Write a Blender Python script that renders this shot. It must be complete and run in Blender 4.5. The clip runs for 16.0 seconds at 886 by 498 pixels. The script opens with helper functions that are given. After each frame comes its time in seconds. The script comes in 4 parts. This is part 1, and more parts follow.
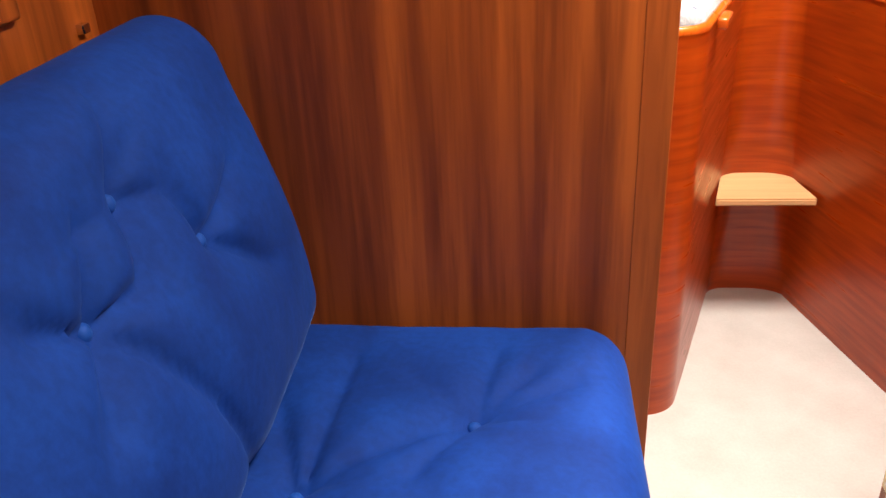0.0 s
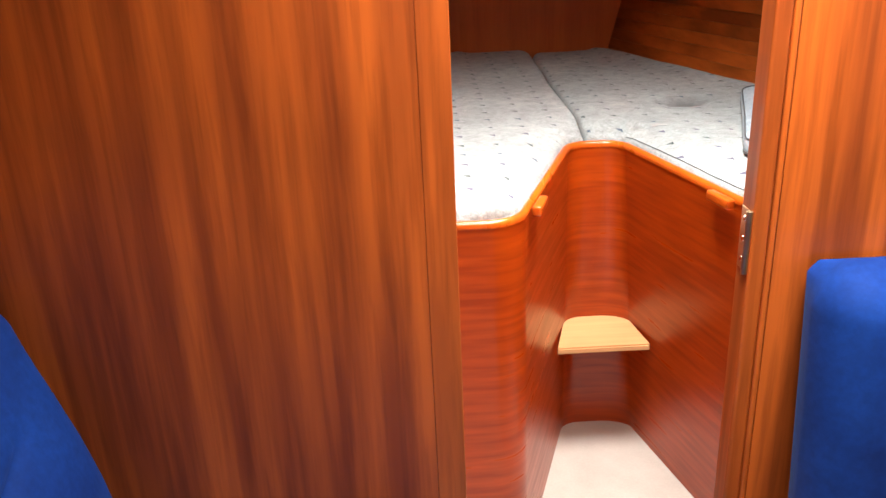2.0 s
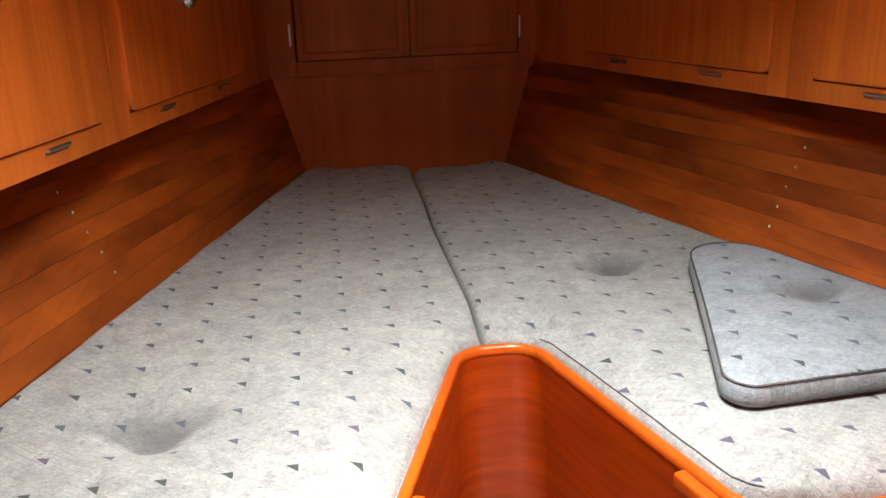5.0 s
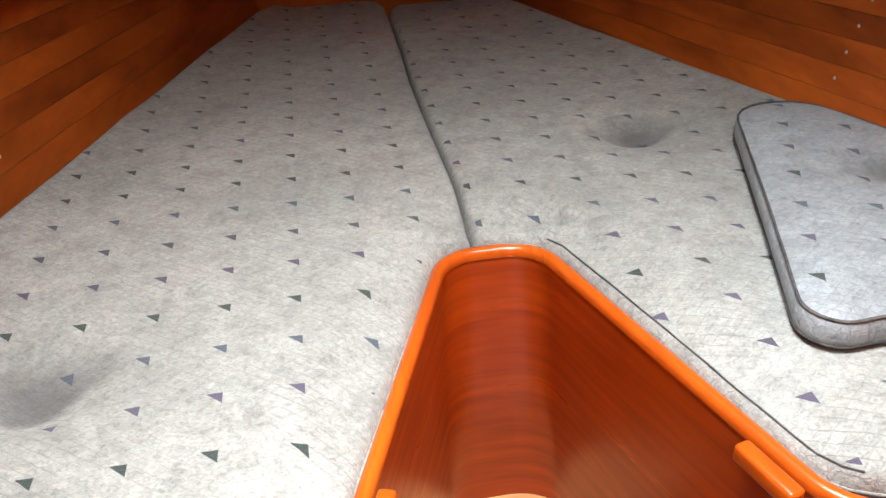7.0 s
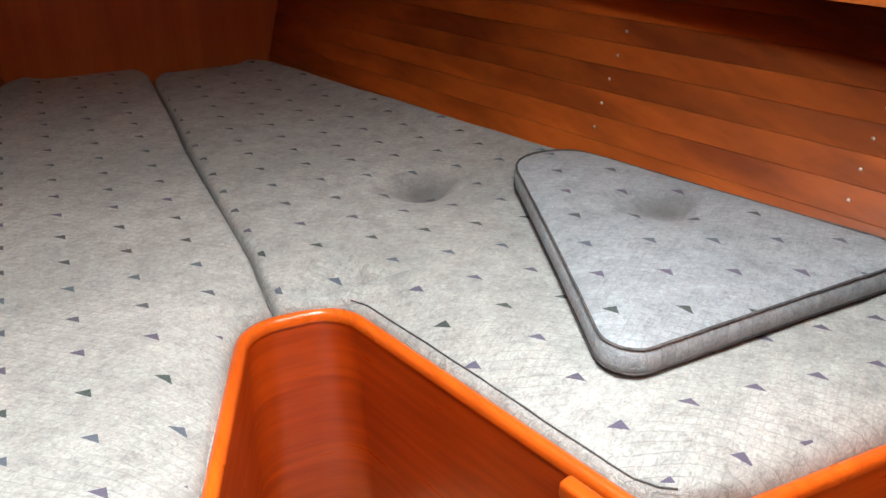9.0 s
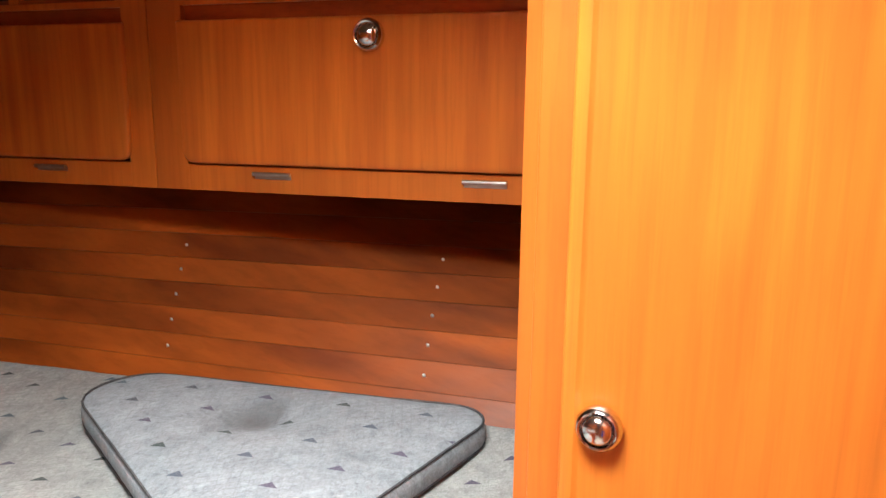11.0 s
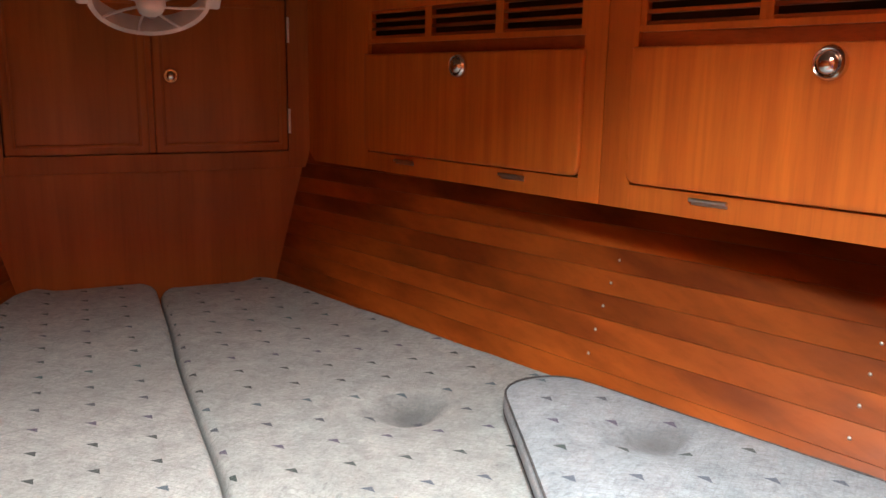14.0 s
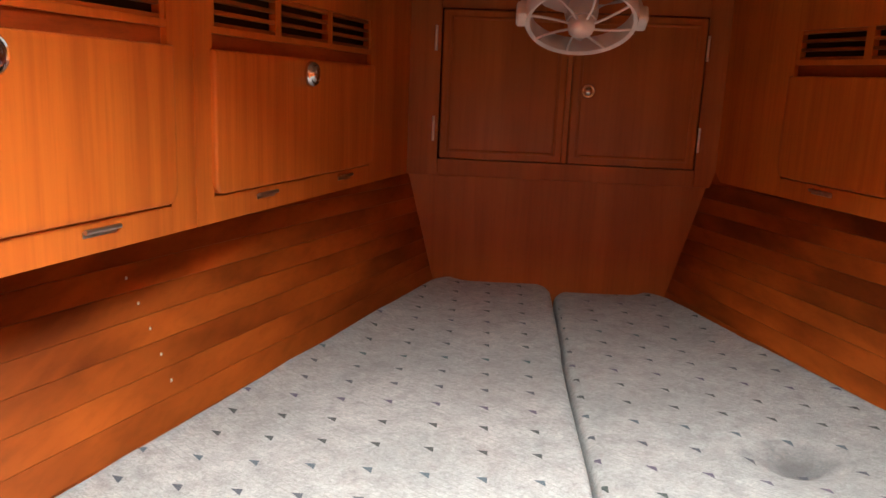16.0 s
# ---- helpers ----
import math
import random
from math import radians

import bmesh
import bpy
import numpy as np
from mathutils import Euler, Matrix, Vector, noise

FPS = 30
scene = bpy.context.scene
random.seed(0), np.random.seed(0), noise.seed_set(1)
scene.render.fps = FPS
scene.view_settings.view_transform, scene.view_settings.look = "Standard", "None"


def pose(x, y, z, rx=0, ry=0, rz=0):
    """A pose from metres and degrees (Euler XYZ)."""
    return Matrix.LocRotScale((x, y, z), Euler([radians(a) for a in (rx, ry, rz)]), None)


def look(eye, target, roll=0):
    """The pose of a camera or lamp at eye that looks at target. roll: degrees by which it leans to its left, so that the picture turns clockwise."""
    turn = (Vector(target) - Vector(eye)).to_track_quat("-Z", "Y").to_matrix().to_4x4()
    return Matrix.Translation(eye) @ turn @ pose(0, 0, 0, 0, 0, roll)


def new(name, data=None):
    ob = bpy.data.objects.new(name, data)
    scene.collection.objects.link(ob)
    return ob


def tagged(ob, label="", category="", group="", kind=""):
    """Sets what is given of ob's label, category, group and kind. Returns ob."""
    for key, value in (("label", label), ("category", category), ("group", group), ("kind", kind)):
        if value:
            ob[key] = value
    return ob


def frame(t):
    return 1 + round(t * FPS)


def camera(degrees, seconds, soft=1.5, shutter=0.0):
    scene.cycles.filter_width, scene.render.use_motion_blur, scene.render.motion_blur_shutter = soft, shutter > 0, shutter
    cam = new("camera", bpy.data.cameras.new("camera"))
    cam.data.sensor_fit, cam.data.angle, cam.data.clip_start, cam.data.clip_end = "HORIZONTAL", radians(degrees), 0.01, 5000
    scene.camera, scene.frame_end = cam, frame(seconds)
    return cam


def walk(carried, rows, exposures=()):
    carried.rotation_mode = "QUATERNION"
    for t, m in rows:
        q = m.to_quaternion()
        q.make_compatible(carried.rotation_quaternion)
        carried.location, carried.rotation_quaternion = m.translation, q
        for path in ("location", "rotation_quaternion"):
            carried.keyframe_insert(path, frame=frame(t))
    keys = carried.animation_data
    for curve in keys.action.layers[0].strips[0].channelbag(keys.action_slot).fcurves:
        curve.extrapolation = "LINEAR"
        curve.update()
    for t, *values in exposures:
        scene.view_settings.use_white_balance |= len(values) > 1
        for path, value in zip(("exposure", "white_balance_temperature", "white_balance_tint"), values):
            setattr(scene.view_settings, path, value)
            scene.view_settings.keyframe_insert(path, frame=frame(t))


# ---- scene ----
cam = camera(55.7, 16.0)
PATH = [
    (0, (-0.588, -2.14, 1.236), (-0.793, -0.368, 0.332), -2.9),
    (0.5, (-0.597, -2.147, 1.28), (-0.81, -0.351, 0.427), -5.6),
    (1, (-0.576, -2.145, 1.335), (-0.811, -0.342, 0.503), -3.8),
    (1.5, (-0.513, -2.112, 1.404), (-0.552, -0.281, 0.602), -1.3),
    (2, (-0.445, -2.099, 1.46), (-0.416, -0.248, 0.703), -2.5),
    (2.5, (-0.399, -2.072, 1.497), (-0.314, -0.21, 0.773), -0.2),
    (3, (-0.372, -1.932, 1.53), (-0.131, -0.04, 0.932), -1.1),
    (3.5, (-0.372, -1.772, 1.537), (-0.063, 0.104, 0.912), -1.1),
    (4, (-0.371, -1.652, 1.545), (-0.041, 0.215, 0.893), -0.7),
    (4.2, (-0.354, -1.598, 1.553), (-0.06, 0.295, 0.952), -1.4),
    (6.3, (-0.211, -1.007, 1.503), (0.024, 0.765, 0.605), -1.7),
    (6.5, (-0.196, -0.994, 1.49), (-0.02, 0.77, 0.564), -2.1),
    (7, (-0.219, -0.986, 1.482), (0.029, 0.713, 0.457), -2.7),
    (7.5, (-0.231, -0.993, 1.472), (0.061, 0.612, 0.316), -0.6),
    (8, (-0.236, -0.997, 1.476), (0.06, 0.631, 0.353), -1.2),
    (8.5, (-0.237, -0.996, 1.474), (0.197, 0.645, 0.415), -0.3),
    (9, (-0.242, -0.963, 1.476), (0.523, 0.646, 0.567), 0.2),
    (9.5, (-0.246, -0.942, 1.483), (0.774, 0.612, 0.742), 0.2),
    (10, (-0.233, -0.923, 1.485), (1.035, 0.496, 0.871), 0.0),
    (10.2, (-0.228, -0.926, 1.48), (1.121, 0.43, 0.912), 0.1),
    (12.3, (-0.18, -0.932, 1.452), (1.545, 0.02, 1.109), 0.6),
    (12.5, (-0.188, -0.938, 1.463), (1.497, 0.09, 1.137), 0.2),
    (13, (-0.19, -0.958, 1.467), (1.332, 0.301, 1.151), 1.1),
    (13.5, (-0.178, -0.959, 1.484), (1.022, 0.582, 1.055), 1.2),
    (14, (-0.183, -0.969, 1.484), (0.6, 0.82, 1.054), 1.1),
    (14.5, (-0.196, -0.984, 1.504), (0.262, 0.906, 1.034), 1.7),
    (15, (-0.2, -0.986, 1.51), (0.15, 0.94, 1.098), 2.0),
    (15.5, (-0.2, -0.991, 1.506), (-0.027, 0.957, 1.087), 2.4),
    (16, (-0.208, -0.987, 1.506), (-0.305, 0.962, 1.068), 2.4),
]
walk(cam, [(t, look(eye, target, roll)) for t, eye, target, roll in PATH],
     [(0, -0.1), (1.0, -0.05), (2.3, 0.05), (3.0, -0.08), (3.5, -0.33), (4.2, -0.45), (6.3, -0.44), (7.0, -0.58), (7.5, -0.86), (8.5, -0.78), (9.5, -0.3), (10.2, -0.25), (12.3, -0.2), (13.2, -0.2), (13.6, -0.15), (14.5, 0.35), (15.3, 0.46), (16.0, 0.24)])

# ---- world and light ----
world = bpy.data.worlds.new("sky")
scene.world = world
world.use_nodes = True
wn = world.node_tree.nodes
sky = wn.new("ShaderNodeTexSky")
sky.sky_type = 'NISHITA'
sky.sun_disc = False
sky.sun_elevation = radians(50)
sky.sun_rotation = radians(120)
wn["Background"].inputs["Strength"].default_value = 0.1
world.node_tree.links.new(sky.outputs[0], wn["Background"].inputs["Color"])


def area_lamp(name, m, sx, sy, watts, color):
    data = bpy.data.lights.new(name, 'AREA')
    data.shape, data.size, data.size_y, data.energy, data.color = 'RECTANGLE', sx, sy, watts, color
    ob = new(name, data)
    ob.matrix_world = m
    return ob


HATCH = (-0.04, -0.62, 0.25)          # fore cabin deck hatch: centre x, y, half width
SALOON_HATCH = (-0.10, -1.45, 0.25)
area_lamp("fore_hatch_daylight", pose(HATCH[0], HATCH[1], 2.095), 0.47, 0.47, 78.0, (0.98, 0.98, 0.96))
area_lamp("saloon_hatch_daylight", pose(SALOON_HATCH[0], SALOON_HATCH[1], 2.045), 0.47, 0.47, 47.0, (1.0, 0.93, 0.85))
FILL_OPENING = (-2.75, -1.75, 1.18, 1.50)    # unseen starboard opening added for fill light: y0, y1, z0, z1
area_lamp("saloon_side_fill", pose(1.62, -2.25, 1.34, 0, 90, 0), 0.30, 0.96, 3.0, (0.95, 0.98, 1.0))
scene.view_settings.exposure = 0.0


# ---- materials ----
def tree(name, rough=0.5, metal=0.0):
    m = bpy.data.materials.new(name)
    m.use_nodes = True
    nt = m.node_tree
    b = nt.nodes["Principled BSDF"]
    b.inputs["Roughness"].default_value = rough
    b.inputs["Metallic"].default_value = metal
    return m, nt, b


def ramp(nt, fac, stops):
    r = nt.nodes.new("ShaderNodeValToRGB")
    e = r.color_ramp.elements
    while len(e) < len(stops):
        e.new(0.5)
    for el, (p, c) in zip(e, stops):
        el.position, el.color = p, (*c, 1)
    nt.links.new(fac, r.inputs[0])
    return r.outputs[0]


def noise_node(nt, vec, scale, detail=4.0, rough=0.55, distortion=0.0):
    n = nt.nodes.new("ShaderNodeTexNoise")
    n.inputs["Scale"].default_value = scale
    n.inputs["Detail"].default_value = detail
    n.inputs["Roughness"].default_value = rough
    n.inputs["Distortion"].default_value = distortion
    nt.links.new(vec, n.inputs["Vector"])
    return n.outputs[0]


def mapped(nt, vec, scale, turn=(0, 0, 0)):
    mp = nt.nodes.new("ShaderNodeMapping")
    mp.inputs["Scale"].default_value = scale
    mp.inputs["Rotation"].default_value = [radians(a) for a in turn]
    nt.links.new(vec, mp.inputs["Vector"])
    return mp.outputs[0]


def maths(nt, op, a, b=None):
    n = nt.nodes.new("ShaderNodeMath")
    n.operation = op
    for i, v in enumerate((a, b)):
        if v is None:
            continue
        if isinstance(v, (int, float)):
            n.inputs[i].default_value = v
        else:
            nt.links.new(v, n.inputs[i])
    return n.outputs[0]


def mix(nt, fac, a, b, kind='MIX'):
    n = nt.nodes.new("ShaderNodeMix")
    n.data_type, n.blend_type = 'RGBA', kind
    for key, v in ((0, fac), (6, a), (7, b)):
        if isinstance(v, (int, float)):
            n.inputs[key].default_value = v
        elif isinstance(v, tuple):
            n.inputs[key].default_value = (*v, 1)
        else:
            nt.links.new(v, n.inputs[key])
    return n.outputs[2]


def bump(nt, bsdf, height, strength, distance=0.002):
    n = nt.nodes.new("ShaderNodeBump")
    n.inputs["Strength"].default_value = strength
    n.inputs["Distance"].default_value = distance
    nt.links.new(height, n.inputs["Height"])
    nt.links.new(n.outputs[0], bsdf.inputs["Normal"])


def wood(name, dark, light, along="z", rough=0.36, coarse=14.0, fine=110.0, wave=0.6, coat=0.06, pore=0.55, spread=(0.90, 1.06), relief=0.12):
    """Varnished timber with the grain along one axis, tone varied from piece to piece."""
    m, nt, b = tree(name, rough)
    tc = nt.nodes.new("ShaderNodeTexCoord").outputs["Object"]
    oi = nt.nodes.new("ShaderNodeObjectInfo").outputs["Random"]
    sh = nt.nodes.new("ShaderNodeVectorMath")
    sh.operation = 'ADD'
    nt.links.new(tc, sh.inputs[0])
    nt.links.new(maths(nt, 'MULTIPLY', oi, 7.0), sh.inputs[1])
    k = {"x": (0.05, 1, 1), "y": (1, 0.05, 1), "z": (1, 1, 0.05), "h": (0.07, 0.07, 1)}[along]
    v = mapped(nt, sh.outputs[0], k)
    broad = noise_node(nt, v, coarse, 3, 0.5, wave)
    thin = noise_node(nt, v, fine, 4, 0.6, 0.2)
    col = ramp(nt, broad, [(0.34, dark), (0.5, tuple((p + q) / 2 for p, q in zip(dark, light))), (0.66, light)])
    pores = ramp(nt, thin, [(0.32, (0.62, 0.58, 0.55)), (0.55, (1, 1, 1))])
    col = mix(nt, pore, col, pores, 'MULTIPLY')
    blotch = ramp(nt, noise_node(nt, tc, 3.0, 2), [(0.3, (0.86, 0.84, 0.82)), (0.7, (1.08, 1.06, 1.04))])
    col = mix(nt, 1.0, col, blotch, 'MULTIPLY')
    tone = ramp(nt, oi, [(0.0, (spread[0],) * 3), (1.0, (spread[1],) * 3)])
    col = mix(nt, 1.0, col, tone, 'MULTIPLY')
    nt.links.new(col, b.inputs["Base Color"])
    nt.links.new(ramp(nt, broad, [(0.2, (rough + .07,) * 3), (0.8, (rough - .05,) * 3)]), b.inputs["Roughness"])
    b.inputs["Specular IOR Level"].default_value = 0.35
    b.inputs["Coat Weight"].default_value = coat
    b.inputs["Coat Roughness"].default_value = 0.25
    bump(nt, b, thin, relief, 0.0006)
    return m


TEAK = wood("teak_veneer", (0.26, 0.053, 0.009), (0.53, 0.121, 0.018), "z", 0.40, 26, 75, 0.4, 0.05, 0.8)
TEAK_H = wood("teak_rail", (0.26, 0.056, 0.010), (0.44, 0.108, 0.020), "y", 0.38, 16, 120)
TEAK_X = wood("teak_cross_rail", (0.26, 0.056, 0.010), (0.44, 0.108, 0.020), "x", 0.38, 16, 120)
DOORWOOD = wood("locker_door_veneer", (0.54, 0.165, 0.020), (0.66, 0.220, 0.028), "z", 0.42, 34, 120, 0.4, 0.05, 0.3)
DROPWOOD = wood("drop_front_veneer", (0.48, 0.124, 0.016), (0.60, 0.172, 0.023), "z", 0.42, 30, 120, 0.4, 0.05, 0.35)
FRAMEWOOD = wood("locker_frame_timber", (0.46, 0.118, 0.015), (0.58, 0.165, 0.022), "z", 0.42, 12, 120, 0.4, 0.05, 0.35)
MOULDED = wood("moulded_ply", (0.27, 0.030, 0.002), (0.41, 0.056, 0.003), "h", 0.30, 60, 110, 0.2, 0.18, 0.14, (0.95, 1.0), 0.45)
BOWWOOD = wood("bow_veneer", (0.33, 0.100, 0.020), (0.44, 0.142, 0.030), "z", 0.45, 9, 90, 0.6, 0.04, 0.3)
RIMWOOD = wood("moulding_timber", (0.46, 0.072, 0.005), (0.60, 0.112, 0.008), "y", 0.28, 10, 80, 0.5, 0.3)
PLANK = wood("hull_plank", (0.16, 0.034, 0.005), (0.42, 0.102, 0.015), "y", 0.38, 9, 80, 0.25, 0.06, 0.4, (0.80, 1.05))
STEPWOOD = wood("pale_step_ply", (0.58, 0.31, 0.13), (0.66, 0.38, 0.17), "x", 0.45, 14, 120, 0.5, 0.06, 0.2)


def metal(name, color, rough):
    m, nt, b = tree(name, rough, 1.0)
    tc = nt.nodes.new("ShaderNodeTexCoord").outputs["Object"]
    n = noise_node(nt, tc, 60, 3)
    nt.links.new(ramp(nt, n, [(0.3, tuple(c * .8 for c in color)), (0.7, color)]), b.inputs["Base Color"])
    nt.links.new(ramp(nt, n, [(0.3, (rough,) * 3), (0.7, (rough + .12,) * 3)]), b.inputs["Roughness"])
    return m


CHROME = metal("chrome", (0.80, 0.78, 0.75), 0.10)
STEEL = metal("steel_hinge", (0.66, 0.62, 0.56), 0.28)
SCREW = metal("bright_screw", (0.92, 0.90, 0.88), 0.42)
BRASS = metal("tarnished_brass", (0.62, 0.48, 0.28), 0.3)


# near-black colour painted in for the shade inside lockers and gaps
def gap_shade():
    m, nt, b = tree("painted_gap_shade", 0.9)
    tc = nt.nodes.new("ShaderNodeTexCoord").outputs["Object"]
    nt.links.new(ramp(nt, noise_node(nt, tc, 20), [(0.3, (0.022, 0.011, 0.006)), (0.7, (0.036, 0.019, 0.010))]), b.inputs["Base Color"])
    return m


GAP_SHADE = gap_shade()


def fabric_grey(name, px, py, ox, oy, turn, tint, shear=0.0, sags=()):
    """Pale mottled berth cover with a small printed triangle in every repeat."""
    m, nt, b = tree(name, 0.92)
    tc = nt.nodes.new("ShaderNodeTexCoord").outputs["Object"]
    rot = mapped(nt, tc, (1, 1, 1), (0, 0, turn))
    sep = nt.nodes.new("ShaderNodeSeparateXYZ")
    nt.links.new(rot, sep.inputs[0])
    raw = nt.nodes.new("ShaderNodeSeparateXYZ")
    nt.links.new(tc, raw.inputs[0])
    u0 = maths(nt, 'MULTIPLY', maths(nt, 'ADD', sep.outputs[0], -ox), 1 / px)
    v0 = maths(nt, 'MULTIPLY', maths(nt, 'ADD', maths(nt, 'ADD', sep.outputs[1], maths(nt, 'MULTIPLY', sep.outputs[0], shear)), -oy), 1 / py)
    u, v = maths(nt, 'FRACT', u0), maths(nt, 'FRACT', v0)
    w = 0.200
    inside = maths(nt, 'MULTIPLY', maths(nt, 'LESS_THAN', u, w), maths(nt, 'LESS_THAN', v, w))
    top = nt.nodes.new("ShaderNodeNewGeometry")
    nsep = nt.nodes.new("ShaderNodeSeparateXYZ")
    nt.links.new(top.outputs["Normal"], nsep.inputs[0])
    inside = maths(nt, 'MULTIPLY', inside, maths(nt, 'GREATER_THAN', maths(nt, 'ADD', u, v), w))
    inside = maths(nt, 'MULTIPLY', inside, maths(nt, 'GREATER_THAN', nsep.outputs[2], 0.8))
    cell = nt.nodes.new("ShaderNodeCombineXYZ")
    nt.links.new(maths(nt, 'FLOOR', v0), cell.inputs[1])
    wn_ = nt.nodes.new("ShaderNodeTexWhiteNoise")
    wn_.noise_dimensions = '2D'
    nt.links.new(cell.outputs[0], wn_.inputs["Vector"])
    tri = ramp(nt, wn_.outputs["Value"], [(0.0, (0.018, 0.028, 0.028)), (0.35, (0.025, 0.055, 0.052)), (0.5, (0.055, 0.05, 0.085)), (0.75, (0.075, 0.07, 0.12)), (1.0, (0.025, 0.08, 0.085))])
    mott = noise_node(nt, tc, 26, 6, 0.74, 0.3)
    crush = noise_node(nt, mapped(nt, tc, (1, 1.3, 1), (0, 0, 35)), 130, 4, 0.65, 1.2)
    big = noise_node(nt, tc, 5.0, 3, 0.5)
    weave = noise_node(nt, mapped(nt, tc, (1, 1.6, 1)), 420, 2, 0.5)
    base = ramp(nt, mott, [(0.30, tuple(c * .70 for c in tint)), (0.50, tint), (0.72, tuple(min(1, c * 1.22) for c in tint))])
    base = mix(nt, 1.0, base, ramp(nt, big, [(0.3, (0.84, 0.85, 0.85)), (0.7, (1.08, 1.08, 1.08))]), 'MULTIPLY')
    base = mix(nt, 1.0, base, ramp(nt, crush, [(0.30, (0.68, 0.68, 0.69)), (0.50, (1.0, 1.0, 1.0)), (0.68, (1.22, 1.22, 1.21))]), 'MULTIPLY')
    base = mix(nt, 0.6, base, ramp(nt, weave, [(0.3, (0.80, 0.80, 0.80)), (0.7, (1.06, 1.06, 1.06))]), 'MULTIPLY')
    # quilted diamonds, worn away in patches
    wob = maths(nt, 'MULTIPLY', maths(nt, 'SUBTRACT', mott, 0.5), 2.2)
    diag_a = maths(nt, 'ABSOLUTE', maths(nt, 'SINE', maths(nt, 'ADD', wob, maths(nt, 'MULTIPLY', maths(nt, 'ADD', raw.outputs[0], maths(nt, 'MULTIPLY', raw.outputs[1], 1.3)), 150.0))))
    diag_b = maths(nt, 'ABSOLUTE', maths(nt, 'SINE', maths(nt, 'ADD', wob, maths(nt, 'MULTIPLY', maths(nt, 'SUBTRACT', raw.outputs[0], maths(nt, 'MULTIPLY', raw.outputs[1], 1.3)), 150.0))))
    line_a = ramp(nt, diag_a, [(0.0, (1, 1, 1)), (0.22, (0, 0, 0))])
    line_b = ramp(nt, diag_b, [(0.0, (0.55, 0.55, 0.55)), (0.22, (0, 0, 0))])
    worn = ramp(nt, noise_node(nt, tc, 9.0, 3, 0.6), [(0.38, (0.1, 0.1, 0.1)), (0.58, (1, 1, 1))])
    quilt = maths(nt, 'MULTIPLY', maths(nt, 'MAXIMUM', line_a, line_b), worn)
    base = mix(nt, maths(nt, 'MULTIPLY', quilt, 0.85), base, tuple(c * .52 for c in tint))
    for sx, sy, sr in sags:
        # sag shade painted where buttons pull the cover in, aft edge a shallow V
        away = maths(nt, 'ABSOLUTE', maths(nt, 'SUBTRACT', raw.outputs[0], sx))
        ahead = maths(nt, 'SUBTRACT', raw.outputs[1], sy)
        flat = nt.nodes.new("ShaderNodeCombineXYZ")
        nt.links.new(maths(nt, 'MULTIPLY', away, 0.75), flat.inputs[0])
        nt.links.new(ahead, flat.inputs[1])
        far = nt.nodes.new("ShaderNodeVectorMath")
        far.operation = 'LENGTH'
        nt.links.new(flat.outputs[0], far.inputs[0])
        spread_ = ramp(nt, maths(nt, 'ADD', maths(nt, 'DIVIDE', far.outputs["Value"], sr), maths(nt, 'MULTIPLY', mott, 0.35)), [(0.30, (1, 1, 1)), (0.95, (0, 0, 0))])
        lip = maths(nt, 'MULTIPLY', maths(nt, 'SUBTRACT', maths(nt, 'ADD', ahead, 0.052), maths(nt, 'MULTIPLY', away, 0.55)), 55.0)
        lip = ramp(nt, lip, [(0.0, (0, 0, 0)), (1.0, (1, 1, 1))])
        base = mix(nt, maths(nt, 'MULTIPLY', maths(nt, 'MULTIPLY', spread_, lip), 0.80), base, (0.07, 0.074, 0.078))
    col = mix(nt, maths(nt, 'MULTIPLY', inside, 0.97), base, tri)
    nt.links.new(col, b.inputs["Base Color"])
    b.inputs["Sheen Weight"].default_value = 0.10
    soft = maths(nt, 'ADD', maths(nt, 'MULTIPLY', mott, 0.7), maths(nt, 'MULTIPLY', crush, 0.35))
    soft = maths(nt, 'ADD', soft, maths(nt, 'MULTIPLY', weave, 0.1))
    bump(nt, b, maths(nt, 'SUBTRACT', soft, maths(nt, 'MULTIPLY', quilt, 0.12)), 0.75, 0.007)
    return m


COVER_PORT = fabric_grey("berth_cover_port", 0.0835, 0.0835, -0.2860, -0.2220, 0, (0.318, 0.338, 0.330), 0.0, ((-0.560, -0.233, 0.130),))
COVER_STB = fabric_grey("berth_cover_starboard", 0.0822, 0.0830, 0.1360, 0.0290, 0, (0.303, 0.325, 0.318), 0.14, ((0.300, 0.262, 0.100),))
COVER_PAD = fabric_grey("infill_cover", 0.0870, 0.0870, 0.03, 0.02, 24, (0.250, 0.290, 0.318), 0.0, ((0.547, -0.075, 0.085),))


def plain_fabric(name, dark, light, scale=60, sheen=0.0, rough=0.9, strength=0.3):
    m, nt, b = tree(name, rough)
    tc = nt.nodes.new("ShaderNodeTexCoord").outputs["Object"]
    n = noise_node(nt, tc, scale, 4, 0.6)
    big = noise_node(nt, tc, 7, 3, 0.5, 0.5)
    col = ramp(nt, n, [(0.3, dark), (0.7, light)])
    col = mix(nt, 1.0, col, ramp(nt, big, [(0.32, (0.66, 0.68, 0.72)), (0.68, (1.2, 1.17, 1.12))]), 'MULTIPLY')
    nt.links.new(col, b.inputs["Base Color"])
    b.inputs["Sheen Weight"].default_value = sheen
    b.inputs["Specular IOR Level"].default_value = 0.2
    b.inputs["Sheen Roughness"].default_value = 0.35
    b.inputs["Sheen Tint"].default_value = (0.25, 0.48, 1, 1)
    bump(nt, b, n, strength, 0.001)
    return m


